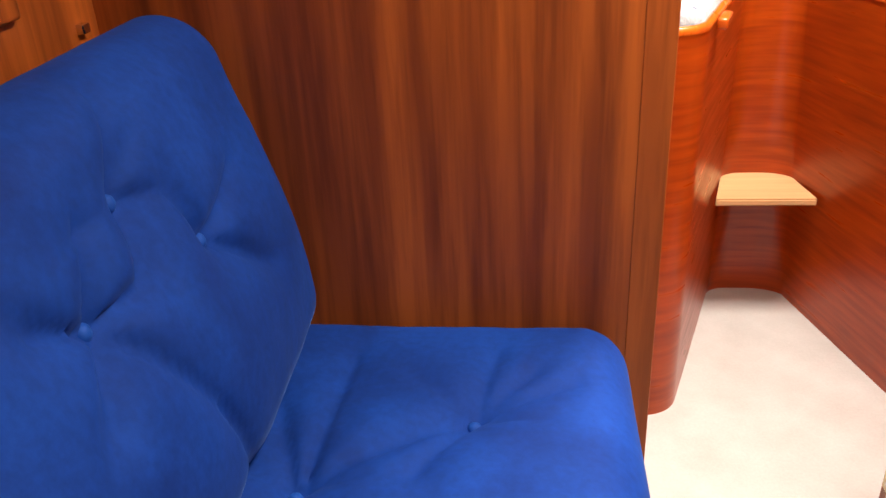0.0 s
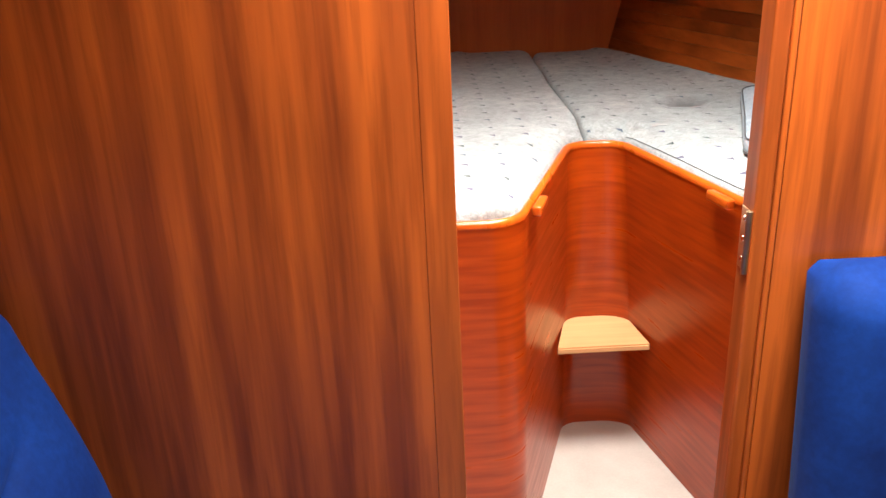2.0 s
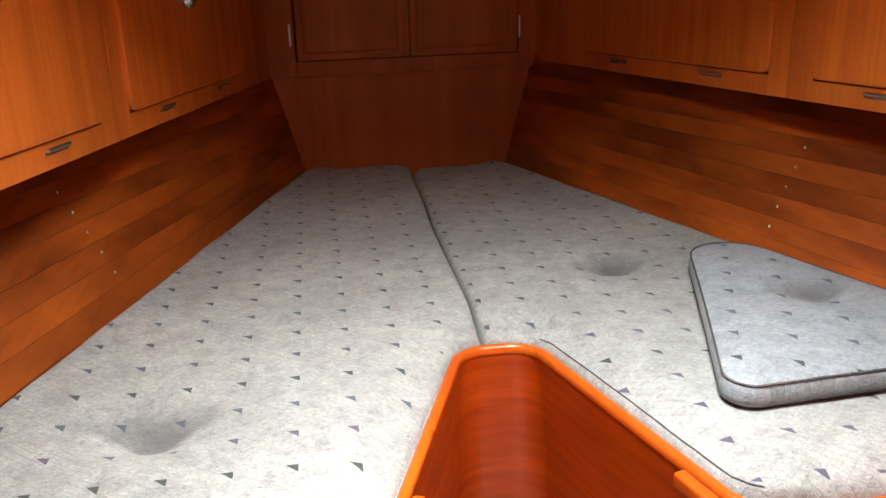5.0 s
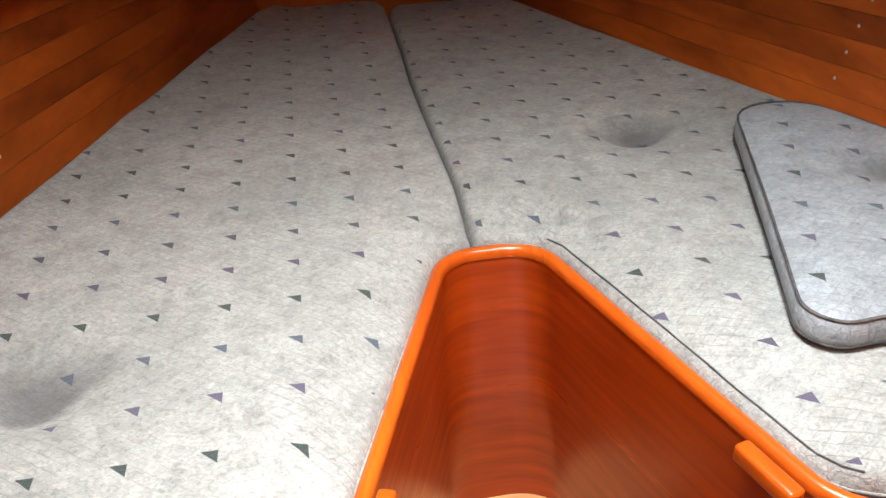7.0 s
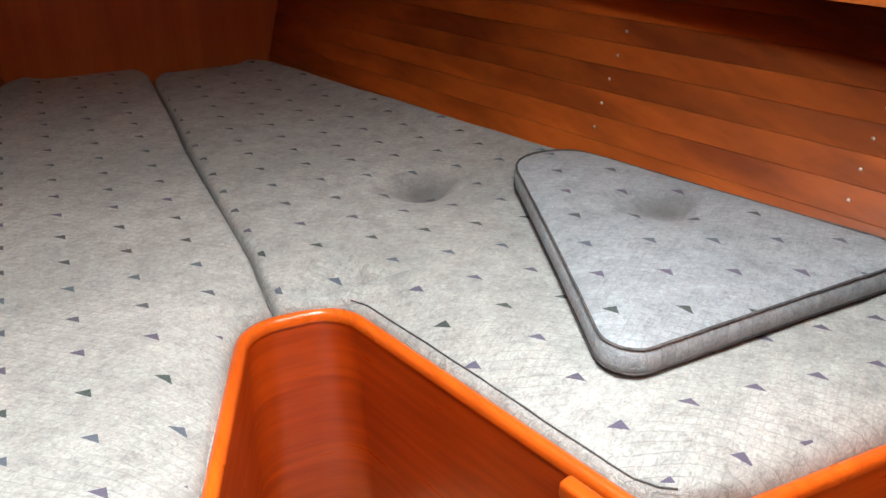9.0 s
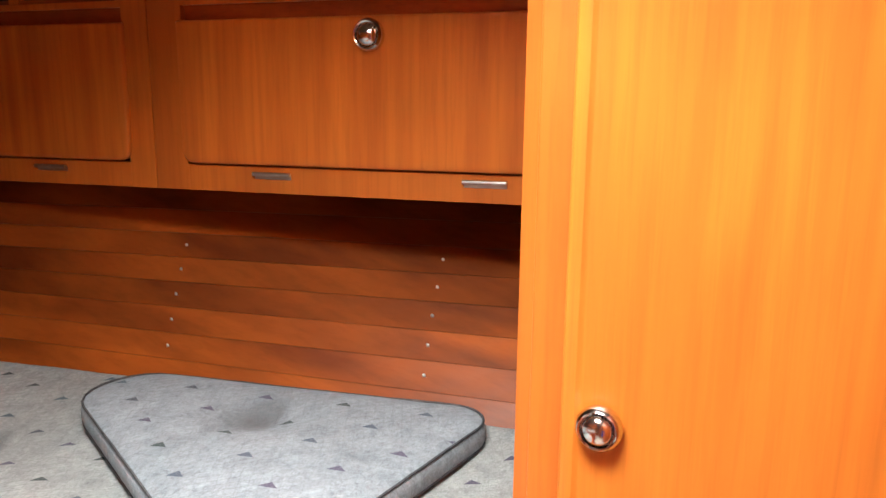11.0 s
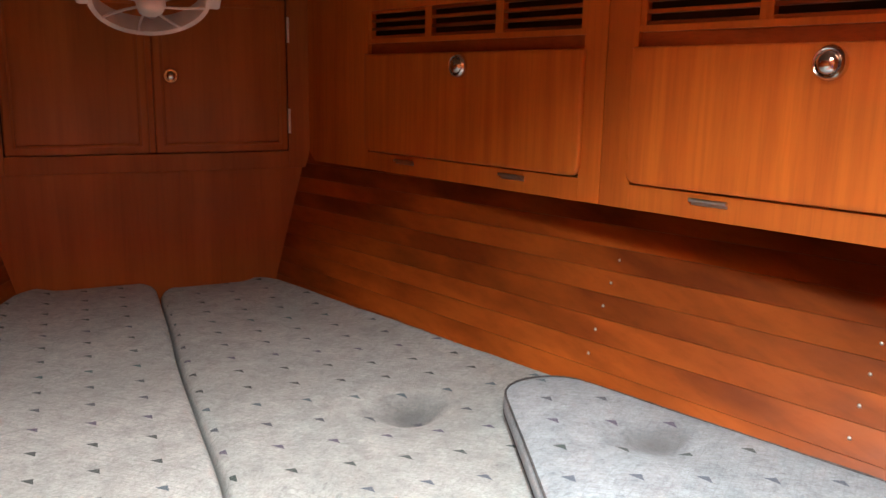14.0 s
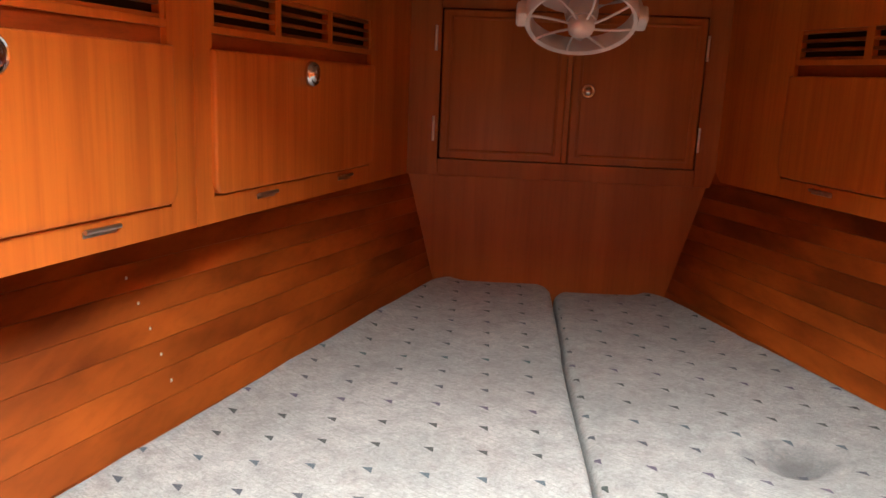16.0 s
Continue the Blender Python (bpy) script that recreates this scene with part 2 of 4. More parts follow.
VELVET = plain_fabric("blue_velvet", (0.0022, 0.030, 0.200), (0.0035, 0.041, 0.260), 90, 0.14, 0.8, 0.2)
BUTTON = plain_fabric("blue_button", (0.006, 0.055, 0.29), (0.010, 0.075, 0.37), 90, 0.1, 0.7, 0.1)
PIPING = plain_fabric("grey_piping", (0.035, 0.037, 0.04), (0.10, 0.10, 0.105), 120, 0.0, 0.9, 0.3)
WHITEPLASTIC = plain_fabric("aged_white_plastic", (0.62, 0.58, 0.54), (0.74, 0.70, 0.66), 9, 0, 0.4, 0.02)
CLEARBLADE = plain_fabric("translucent_blade", (0.50, 0.45, 0.42), (0.60, 0.55, 0.52), 9, 0, 0.35, 0.02)
DECKHEAD = plain_fabric("tan_deckhead_liner", (0.22, 0.16, 0.11), (0.29, 0.21, 0.15), 40, 0, 0.8, 0.15)


def sole_material():
    m, nt, b = tree("cream_sole_covering", 0.5)
    tc = nt.nodes.new("ShaderNodeTexCoord").outputs["Object"]
    n = noise_node(nt, tc, 6, 5, 0.6)
    f = noise_node(nt, tc, 160, 3, 0.6)
    col = ramp(nt, n, [(0.3, (0.44, 0.385, 0.33)), (0.7, (0.54, 0.48, 0.42))])
    col = mix(nt, 0.5, col, ramp(nt, f, [(0.3, (0.86, 0.85, 0.84)), (0.7, (1.03, 1.03, 1.03))]), 'MULTIPLY')
    nt.links.new(col, b.inputs["Base Color"])
    bump(nt, b, f, 0.2, 0.001)
    return m


SOLE = sole_material()


# ---- building helpers ----
def part(name, bm, material, parent=None, label=""):
    me = bpy.data.meshes.new(name)
    bmesh.ops.recalc_face_normals(bm, faces=bm.faces[:])
    bm.to_mesh(me)
    bm.free()
    me.materials.append(material)
    ob = new(name, me)
    if parent is not None:
        ob.parent = parent
    if label:
        tagged(ob, label)
    return ob


def smooth(ob, angle=40):
    me = ob.data
    me.polygons.foreach_set("use_smooth", [True] * len(me.polygons))
    me.set_sharp_from_angle(angle=radians(angle))
    return ob


def thing(name, label, category, group="", kind="", at=(0, 0, 0)):
    ob = new(name)
    ob.location = at
    return tagged(ob, label, category, group, kind)


def box(bm, x0, x1, y0, y1, z0, z1, bevel=0.0, m=None, seg=2):
    r = bmesh.ops.create_cube(bm, size=1.0)
    vs = r["verts"]
    bmesh.ops.transform(bm, matrix=Matrix.Translation(((x0 + x1) / 2, (y0 + y1) / 2, (z0 + z1) / 2)) @ Matrix.Diagonal((x1 - x0, y1 - y0, z1 - z0, 1)), verts=vs)
    if bevel > 0:
        es = list({e for v in vs for e in v.link_edges})
        out = bmesh.ops.bevel(bm, geom=es, offset=bevel, segments=seg, affect='EDGES', profile=0.5)
        vs = list({v for f in out["faces"] for v in f.verts} | {v for v in vs if v.is_valid})
    if m is not None:
        bmesh.ops.transform(bm, matrix=m, verts=vs)
    return vs


def boxed(*a, **k):
    bm = bmesh.new()
    box(bm, *a, **k)
    return bm


def fillet(points, radii, seg=8, closed=False):
    """A plan polyline with rounded corners."""
    out, n = [], len(points)
    for i, p in enumerate(points):
        r = radii[i]
        p = Vector(p)
        if r <= 0 or (not closed and i in (0, n - 1)):
            out.append(p)
            continue
        a = (Vector(points[i - 1]) - p)
        b = (Vector(points[(i + 1) % n]) - p)
        ua, ub = a.normalized(), b.normalized()
        half = ua.angle(ub) / 2
        d = min(r / math.tan(half), a.length * 0.48, b.length * 0.48)
        rr = d * math.tan(half)
        c = p + (ua + ub).normalized() * (rr / math.sin(half))
        s, e = p + ua * d - c, p + ub * d - c
        ang = s.angle_signed(e)
        for k in range(seg + 1):
            t = k / seg * ang
            cs, sn = math.cos(-t), math.sin(-t)
            out.append(c + Vector((s.x * cs - s.y * sn, s.x * sn + s.y * cs)))
    return out


def offset_line(pts, d):
    out = []
    for i, p in enumerate(pts):
        a = pts[max(i - 1, 0)]
        b = pts[min(i + 1, len(pts) - 1)]
        t = (b - a).normalized()
        out.append(p + Vector((-t.y, t.x)) * d)
    return out


def ribbon(bm, pts, profile):
    """Sweep a closed (offset, z) profile along a plan line."""
    rows = []
    for off, z in profile:
        rows.append([bm.verts.new((q.x, q.y, z)) for q in offset_line(pts, off)])
    k = len(profile)
    for i in range(k):
        a, b = rows[i], rows[(i + 1) % k]
        for j in range(len(pts) - 1):
            bm.faces.new((a[j], a[j + 1], b[j + 1], b[j]))
    bm.faces.new([r[0] for r in rows])
    bm.faces.new([r[-1] for r in rows][::-1])


def prism(bm, outline, z0, z1):
    lo = [bm.verts.new((p[0], p[1], z0)) for p in outline]
    hi = [bm.verts.new((p[0], p[1], z1)) for p in outline]
    n = len(outline)
    for i in range(n):
        bm.faces.new((lo[i], lo[(i + 1) % n], hi[(i + 1) % n], hi[i]))
    bm.faces.new(hi)
    bm.faces.new(lo[::-1])


def lathe(bm, profile, m, seg=24):
    """Turn an (r, h) profile round z, then place it by m."""
    rings = []
    for r, hgt in profile:
        if r < 1e-6:
            rings.append([bm.verts.new(m @ Vector((0, 0, hgt)))])
        else:
            rings.append([bm.verts.new(m @ Vector((r * math.cos(2 * math.pi * i / seg), r * math.sin(2 * math.pi * i / seg), hgt))) for i in range(seg)])
    for a, b in zip(rings, rings[1:]):
        for i in range(seg):
            j = (i + 1) % seg
            q = [a[i % len(a)], a[j % len(a)], b[j % len(b)], b[i % len(b)]]
            q = [v for n_, v in enumerate(q) if v not in q[:n_]]
            if len(q) > 2:
                bm.faces.new(q)


def tube(bm, pts, r, seg=8, closed=False):
    pts = [Vector(p) for p in pts]
    n = len(pts)
    rings = []
    up = Vector((0.13, 0.21, 0.97)).normalized()
    for i, p in enumerate(pts):
        a = pts[(i - 1) % n] if closed else pts[max(i - 1, 0)]
        b = pts[(i + 1) % n] if closed else pts[min(i + 1, n - 1)]
        t = (b - a).normalized()
        s = t.cross(up).normalized()
        w = s.cross(t)
        rings.append([bm.verts.new(p + r * (math.cos(2 * math.pi * k / seg) * s + math.sin(2 * math.pi * k / seg) * w)) for k in range(seg)])
    for i in range(n if closed else n - 1):
        a, b = rings[i], rings[(i + 1) % n]
        for k in range(seg):
            bm.faces.new((a[k], a[(k + 1) % seg], b[(k + 1) % seg], b[k]))
    if not closed:
        bm.faces.new(rings[0])
        bm.faces.new(rings[-1][::-1])


def facing(origin, u):
    """Frame of an upright panel: x along u in plan, y out of the face, z up."""
    u = Vector((u[0], u[1], 0)).normalized()
    nrm = Vector((0, 0, 1)).cross(u)
    m = Matrix((u, nrm, (0, 0, 1))).transposed().to_4x4()
    m.translation = Vector(origin)
    return m


def knob(parent, m, r=0.0245):
    """Round push-button catch: dished rosette, ring and centre button, axis along m's z."""
    bm = bmesh.new()
    lathe(bm, [(r * .6, 0), (r, 0.001), (r * 1.02, 0.006), (r * .95, 0.011), (r * .84, 0.0135), (r * .76, 0.0125), (r * .72, 0.008), (0, 0.007)], m, 28)
    k = smooth(part("push_knob", bm, CHROME, parent, "round polished chrome push-button catch"))
    bm = bmesh.new()
    lathe(bm, [(r * .69, 0.006), (r * .68, 0.011), (r * .60, 0.0150), (r * .42, 0.0180), (r * .2, 0.0195), (0, 0.020)], m, 24)
    smooth(part("button", bm, CHROME, k))
    return k


# ---- structure ----
BULK_AFT, BULK_FWD = -1.112, -1.082
DOOR_L, DOOR_R, DOOR_TOP = -0.411, -0.034, 1.80
DECK = 1.86

bm = boxed(-1.75, 1.75, -4.0, 1.5, -0.04, 0.0)
tagged(part("floor", bm, SOLE), "pale cream cabin sole covering, slightly scuffed", "floor", kind="structure")


def bulkhead_panel(name, x0, x1, z0, z1, label):
    return tagged(part(name, boxed(x0, x1, BULK_AFT, BULK_FWD, z0, z1), TEAK), label, "wall", kind="structure")


bulkhead_panel("wall_bulkhead_port", -1.75, -0.451, 0.0, DECK + 0.12, "varnished teak veneer bulkhead with vertical grain")
bulkhead_panel("wall_bulkhead_starboard", -0.002, 1.75, 0.0, DECK + 0.12, "varnished teak veneer bulkhead beside the doorway")
bulkhead_panel("wall_bulkhead_head", -0.451, -0.002, DOOR_TOP + 0.03, DECK + 0.12, "varnished teak bulkhead above the doorway")

door = thing("door_frame", "solid teak door frame with a stepped edge, no door hung in view", "door frame", kind="structure")
bm = bmesh.new()
box(bm, -0.4509, DOOR_L, BULK_AFT - 0.0006, BULK_FWD + 0.008, 0, DOOR_TOP, 0.0012, seg=2)
part("jamb", bm, TEAK, door)
bm = bmesh.new()
box(bm, DOOR_R, -0.0122, BULK_AFT - 0.001, BULK_FWD + 0.012, 0, DOOR_TOP, 0.004, seg=3)
jamb_r = part("jamb", bm, TEAK, door)
bm = bmesh.new()
box(bm, -0.0115, -0.0035, BULK_AFT - 0.003, BULK_FWD + 0.006, 0, DOOR_TOP, 0.003, seg=3)
part("stop", bm, TEAK, door)
part("tongue", boxed(-0.0127, -0.0018, BULK_AFT + 0.003, BULK_FWD - 0.004, 0, DOOR_TOP), TEAK, door)
bm = boxed(-0.4475, -0.0035, BULK_AFT - 0.008, BULK_FWD + 0.008, DOOR_TOP, DOOR_TOP + 0.03, 0.005)
part("head", bm, TEAK_X, door)


def jamb_hinge(z):
    bm = bmesh.new()
    box(bm, DOOR_R - 0.0025, DOOR_R - 0.0002, BULK_AFT + 0.006, BULK_AFT + 0.034, z - 0.042, z + 0.042, 0.0006)
    tube(bm, [(DOOR_R - 0.004, BULK_AFT + 0.004, z - 0.043), (DOOR_R - 0.004, BULK_AFT + 0.004, z + 0.043)], 0.0042, 10)
    h = part("hinge", bm, BRASS, door, "worn brass butt hinge, no door on it")
    for dz in (-0.028, 0.0, 0.028):
        bm = bmesh.new()
        lathe(bm, [(0.0042, 0), (0.0036, 0.0012), (0, 0.0016)], pose(DOOR_R - 0.0025, BULK_AFT + 0.021, z + dz, 0, -90, 0), 10)
        part("screw", bm, CHROME, h)


jamb_hinge(1.042)
jamb_hinge(0.32)


def deckhead_with_hole(name, x0, x1, y0, y1, hx, hy, hw, label):
    bm = bmesh.new()
    box(bm, x0, hx - hw, y0, y1, DECK, DECK + 0.05)
    box(bm, hx + hw, x1, y0, y1, DECK, DECK + 0.05)
    box(bm, hx - hw, hx + hw, y0, hy - hw, DECK, DECK + 0.05)
    box(bm, hx - hw, hx + hw, hy + hw, y1, DECK, DECK + 0.05)
    return tagged(part(name, bm, DECKHEAD), label, "ceiling", kind="structure")


deckhead_with_hole("ceiling_fore", -1.75, 1.75, BULK_FWD, 1.5, *HATCH, "tan lined deckhead of the fore cabin with a hatch opening")
deckhead_with_hole("ceiling_saloon", -1.75, 1.75, -4.0, BULK_AFT, *SALOON_HATCH, "tan lined deckhead of the saloon with a hatch opening")


def coaming(name, hx, hy, hw, top):
    bm = bmesh.new()
    w = 0.03
    z0 = DECK - 0.012
    box(bm, hx - hw - w, hx - hw, hy - hw - w, hy + hw + w, z0, top, 0.003)
    box(bm, hx + hw, hx + hw + w, hy - hw - w, hy + hw + w, z0, top, 0.003)
    box(bm, hx - hw, hx + hw, hy - hw - w, hy - hw, z0, top, 0.003)
    box(bm, hx - hw, hx + hw, hy + hw, hy + hw + w, z0, top, 0.003)
    t = thing(name, "deck hatch frame open to the sky", "hatch", kind="structure")
    part("coaming", bm, TEAK, t)
    return t


coaming("window_1", *HATCH, 2.11)
coaming("window_2", *SALOON_HATCH, 2.06)
for n_, b_ in (("wall_fore_end", (-1.55, 1.55, 1.5, 1.55, 0, DECK + .12)), ("wall_aft", (-1.75, 1.75, -4.05, -4.0, 0, DECK + .12)), ("wall_fore_port", (-1.55, -1.5, BULK_FWD, 1.5, 0, DECK + .12)), ("wall_fore_starboard", (1.5, 1.55, BULK_FWD, 1.5, 0, DECK + .12))):
    tagged(part(n_, boxed(*b_), TEAK), "plain varnished teak lining", "wall", kind="structure")

# unseen wall, opened only to let the added side fill in
bm = bmesh.new()
for q in ((-4.0, FILL_OPENING[0], 0, DECK + .12), (FILL_OPENING[1], BULK_AFT, 0, DECK + .12), (FILL_OPENING[0], FILL_OPENING[1], 0, FILL_OPENING[2]), (FILL_OPENING[0], FILL_OPENING[1], FILL_OPENING[3], DECK + .12)):
    box(bm, 1.55, 1.60, *q)
tagged(part("wall_saloon_starboard", bm, TEAK), "plain varnished teak lining with an added, unseen opening for fill light", "wall", kind="structure")

# ---- berth front: moulded panel with capping ----
FRONT = fillet([(-1.45, -0.558), (-0.268, -0.558), (-0.072, -0.008), (0.052, -0.008), (0.204, -0.540), (0.60, -0.540)], [0, 0.085, 0.060, 0.060, 0.085, 0], 10)


def footwell(x, y, z):
    """The footwell widens to starboard and forward towards the sole."""
    k = 1 - z / 0.872
    f = max(0.0, min(1.0, (x + 0.03) / 0.09))
    g = max(0.0, min(1.0, (y + 0.25) / 0.2))
    return x + 0.062 * k * f, y + 0.046 * k * g


berth = thing("berth_front", "glossy moulded reddish plywood berth front wrapped round the footwell", "berth front", kind="structure")
bm = bmesh.new()
ribbon(bm, FRONT, [(0, 0), (0.014, 0), (0.014, 0.872), (0, 0.872)])
for v in bm.verts:
    low = footwell(v.co.x, v.co.y, v.co.z)
    v.co.x, v.co.y = low
smooth(part("moulded_panel", bm, MOULDED, berth), 50)
bm = bmesh.new()
ribbon(bm, FRONT, [(-0.002, 0.868), (-0.003, 0.876), (0.0, 0.882), (0.006, 0.884), (0.012, 0.882), (0.015, 0.876), (0.0145, 0.868)])
smooth(part("capping_rail", bm, RIMWOOD, berth, "rounded glossy orange timber capping"), 50)
# berth boards under the mattresses
ins = offset_line(FRONT, 0.015)
bm = bmesh.new()
prism(bm, [(p.x, p.y) for p in ins] + [(1.05, -0.535), (0.85, 1.262), (-0.85, 1.262), (-1.45, -0.55)], 0.80, 0.835)
part("berth_board", bm, TEAK_H, berth)


def cleat(p, ang):
    bm = bmesh.new()
    box(bm, -0.039, 0.039, -0.010, 0.010, -0.011, 0.011, 0.005, pose(*p, 0, 0, ang), 3)
    t = tagged(smooth(part("cleat", bm, RIMWOOD), 40), "small rounded timber cleat on the berth front", "cleat", "berth cleats")
    return t


cleat((-0.212, -0.452, 0.873), 71)
cleat((0.162, -0.462, 0.871), -75)

# step board in the footwell
inner = [p for p in FRONT if p.y > -0.165 and abs(p.x) < 0.2]
bm = bmesh.new()
inner = [footwell(p.x, p.y, 0.366) for p in inner]
outline = [(-0.123, -0.160)] + [q for q in inner if q[1] > -0.10] + [(0.122, -0.160)]
prism(bm, outline, 0.347, 0.366)
bmesh.ops.bevel(bm, geom=[e for e in bm.edges if abs(e.verts[0].co.y + .160) < .001 and abs(e.verts[1].co.y + .160) < .001], offset=0.004, segments=2, affect='EDGES')
step = tagged(part("step", bm, STEPWOOD), "pale plywood corner step fixed in the footwell", "step")

# ---- bow bulkhead and its cupboard ----
BOW = 1.268
bm = bmesh.new()
prism_pts = [(-0.70, 0.75), (0.70, 0.75), (0.70, 1.25), (-0.70, 1.25)]
lo = [bm.verts.new((x, BOW, z)) for x, z in prism_pts]
hi = [bm.verts.new((x, BOW + 0.03, z)) for x, z in prism_pts]
for i in range(4):
    bm.faces.new((lo[i], lo[(i + 1) % 4], hi[(i + 1) % 4], hi[i]))
bm.faces.new(lo)
bm.faces.new(hi[::-1])
tagged(part("wall_bow", bm, BOWWOOD), "varnished teak bulkhead at the bow end of the berth", "wall", kind="structure")

cup = thing("bow_cupboard", "two-door teak cupboard across the bow bulkhead", "cupboard")
bm = bmesh.new()
for b_ in ((-0.44, -0.346, 1.205, DECK), (0.336, 0.40, 1.205, DECK), (-0.346, 0.336, 1.205, 1.250), (-0.346, 0.336, 1.640, DECK)):
    box(bm, b_[0], b_[1], BOW - 0.012, BOW + 0.10, b_[2], b_[3], 0.0015)
part("face_frame", bm, BOWWOOD, cup)


def bow_door(x0, x1, hinge_x, knob_x=None):
    bm = boxed(x0, x1, BOW - 0.022, BOW - 0.006, 1.252, 1.638, 0.006, seg=3)
    d = smooth(part("door", bm, BOWWOOD, cup), 35)
    bm = bmesh.new()
    e = 0.018
    for q in ((x0 + e, x0 + e + .008, 1.252 + e, 1.638 - e), (x1 - e - .008, x1 - e, 1.252 + e, 1.638 - e), (x0 + e + .008, x1 - e - .008, 1.252 + e, 1.252 + e + .008), (x0 + e + .008, x1 - e - .008, 1.630 - e, 1.638 - e)):
        box(bm, q[0], q[1], BOW - 0.026, BOW - 0.0215, q[2], q[3], 0.002)
    part("edge_bead", bm, BOWWOOD, d)
    for z in (1.563, 1.330):
        bm = bmesh.new()
        tube(bm, [(hinge_x, BOW - 0.024, z - 0.032), (hinge_x, BOW - 0.024, z + 0.032)], 0.0036, 10)
        part("hinge", bm, SCREW, d)
    if knob_x:
        knob(d, Matrix.Translation((knob_x, BOW - 0.0225, 1.444)) @ pose(0, 0, 0, 90, 0, 0), 0.019)


bow_door(-0.342, -0.016, -0.3585)
bow_door(-0.002, 0.332, 0.3355, 0.040)
bm = boxed(-0.0155, -0.0025, BOW - 0.0095, BOW - 0.002, 1.252, 1.638)
part("mullion", bm, BOWWOOD, cup)
# near-black sheet, shade painted in behind the door gaps
part("shade_board", boxed(-0.43, 0.39, BOW - 0.002, BOW + 0.003, 1.22, DECK), GAP_SHADE, cup)

# ---- hull planking ----
def hull_side(side, name, x_bow, slope, label):
    wall = thing(name, label, "wall", kind="structure")
    pitch, gap = 0.038, 0.0008

    def hx(y, z):
        d = BOW - y
        return x_bow + slope * d + (0.26 + 0.47 * d) * (z - 0.93) + 0.8 * d * max(0.0, z - 0.95) ** 2
    y0, y1 = (-0.60, BOW - 0.001)
    for i in range(11):
        z0 = 0.875 + i * pitch
        bm = bmesh.new()
        rows = []
        for y in [y1 + (y0 - y1) * k / 24 for k in range(25)]:
            ring = []
            for zz, out in ((z0, 0), (z0 + pitch - gap, 0), (z0 + pitch - gap, .014), (z0, .014)):
                ring.append(bm.verts.new((side * (hx(y, zz) + out), y, zz)))
            rows.append(ring)
        for a, b in zip(rows, rows[1:]):
            for k in range(4):
                bm.faces.new((a[k], a[(k + 1) % 4], b[(k + 1) % 4], b[k]))
        bm.faces.new(rows[0])
        bm.faces.new(rows[-1][::-1])
        plank = part("plank", bm, PLANK, wall)
        for ys in (-0.145, 0.30) if side > 0 else (0.33,):
            zc = z0 + pitch * 0.5
            if not 0.94 < zc < 1.13:
                continue
            ys += 0.45 * (zc - 1.045)
            bm = bmesh.new()
            lathe(bm, [(0.0036, 0), (0.0033, 0.0012), (0.0016, 0.0026), (0, 0.0029)], pose(side * (hx(ys, zc) + 0.0002), ys, zc, 0, -90 * side, 0), 10)
            smooth(part("screw", bm, SCREW, plank))
    bm = bmesh.new()
    pts = []
    for y in [y1 + (y0 - y1) * k / 24 for k in range(25)]:
        pts.append([bm.verts.new((side * (hx(y, z) + 0.0142), y, z)) for z in (0.80, 1.30)])
    for a, b in zip(pts, pts[1:]):
        bm.faces.new((a[0], b[0], b[1], a[1]))
    bmesh.ops.solidify(bm, geom=bm.faces[:], thickness=0.004)
    part("backing", bm, GAP_SHADE, wall)


hull_side(1, "wall_hull_starboard", 0.302, 0.322, "hull side lined with narrow varnished teak planks and screws")
hull_side(-1, "wall_hull_port", 0.350, 0.345, "hull side lined with narrow varnished teak planks")

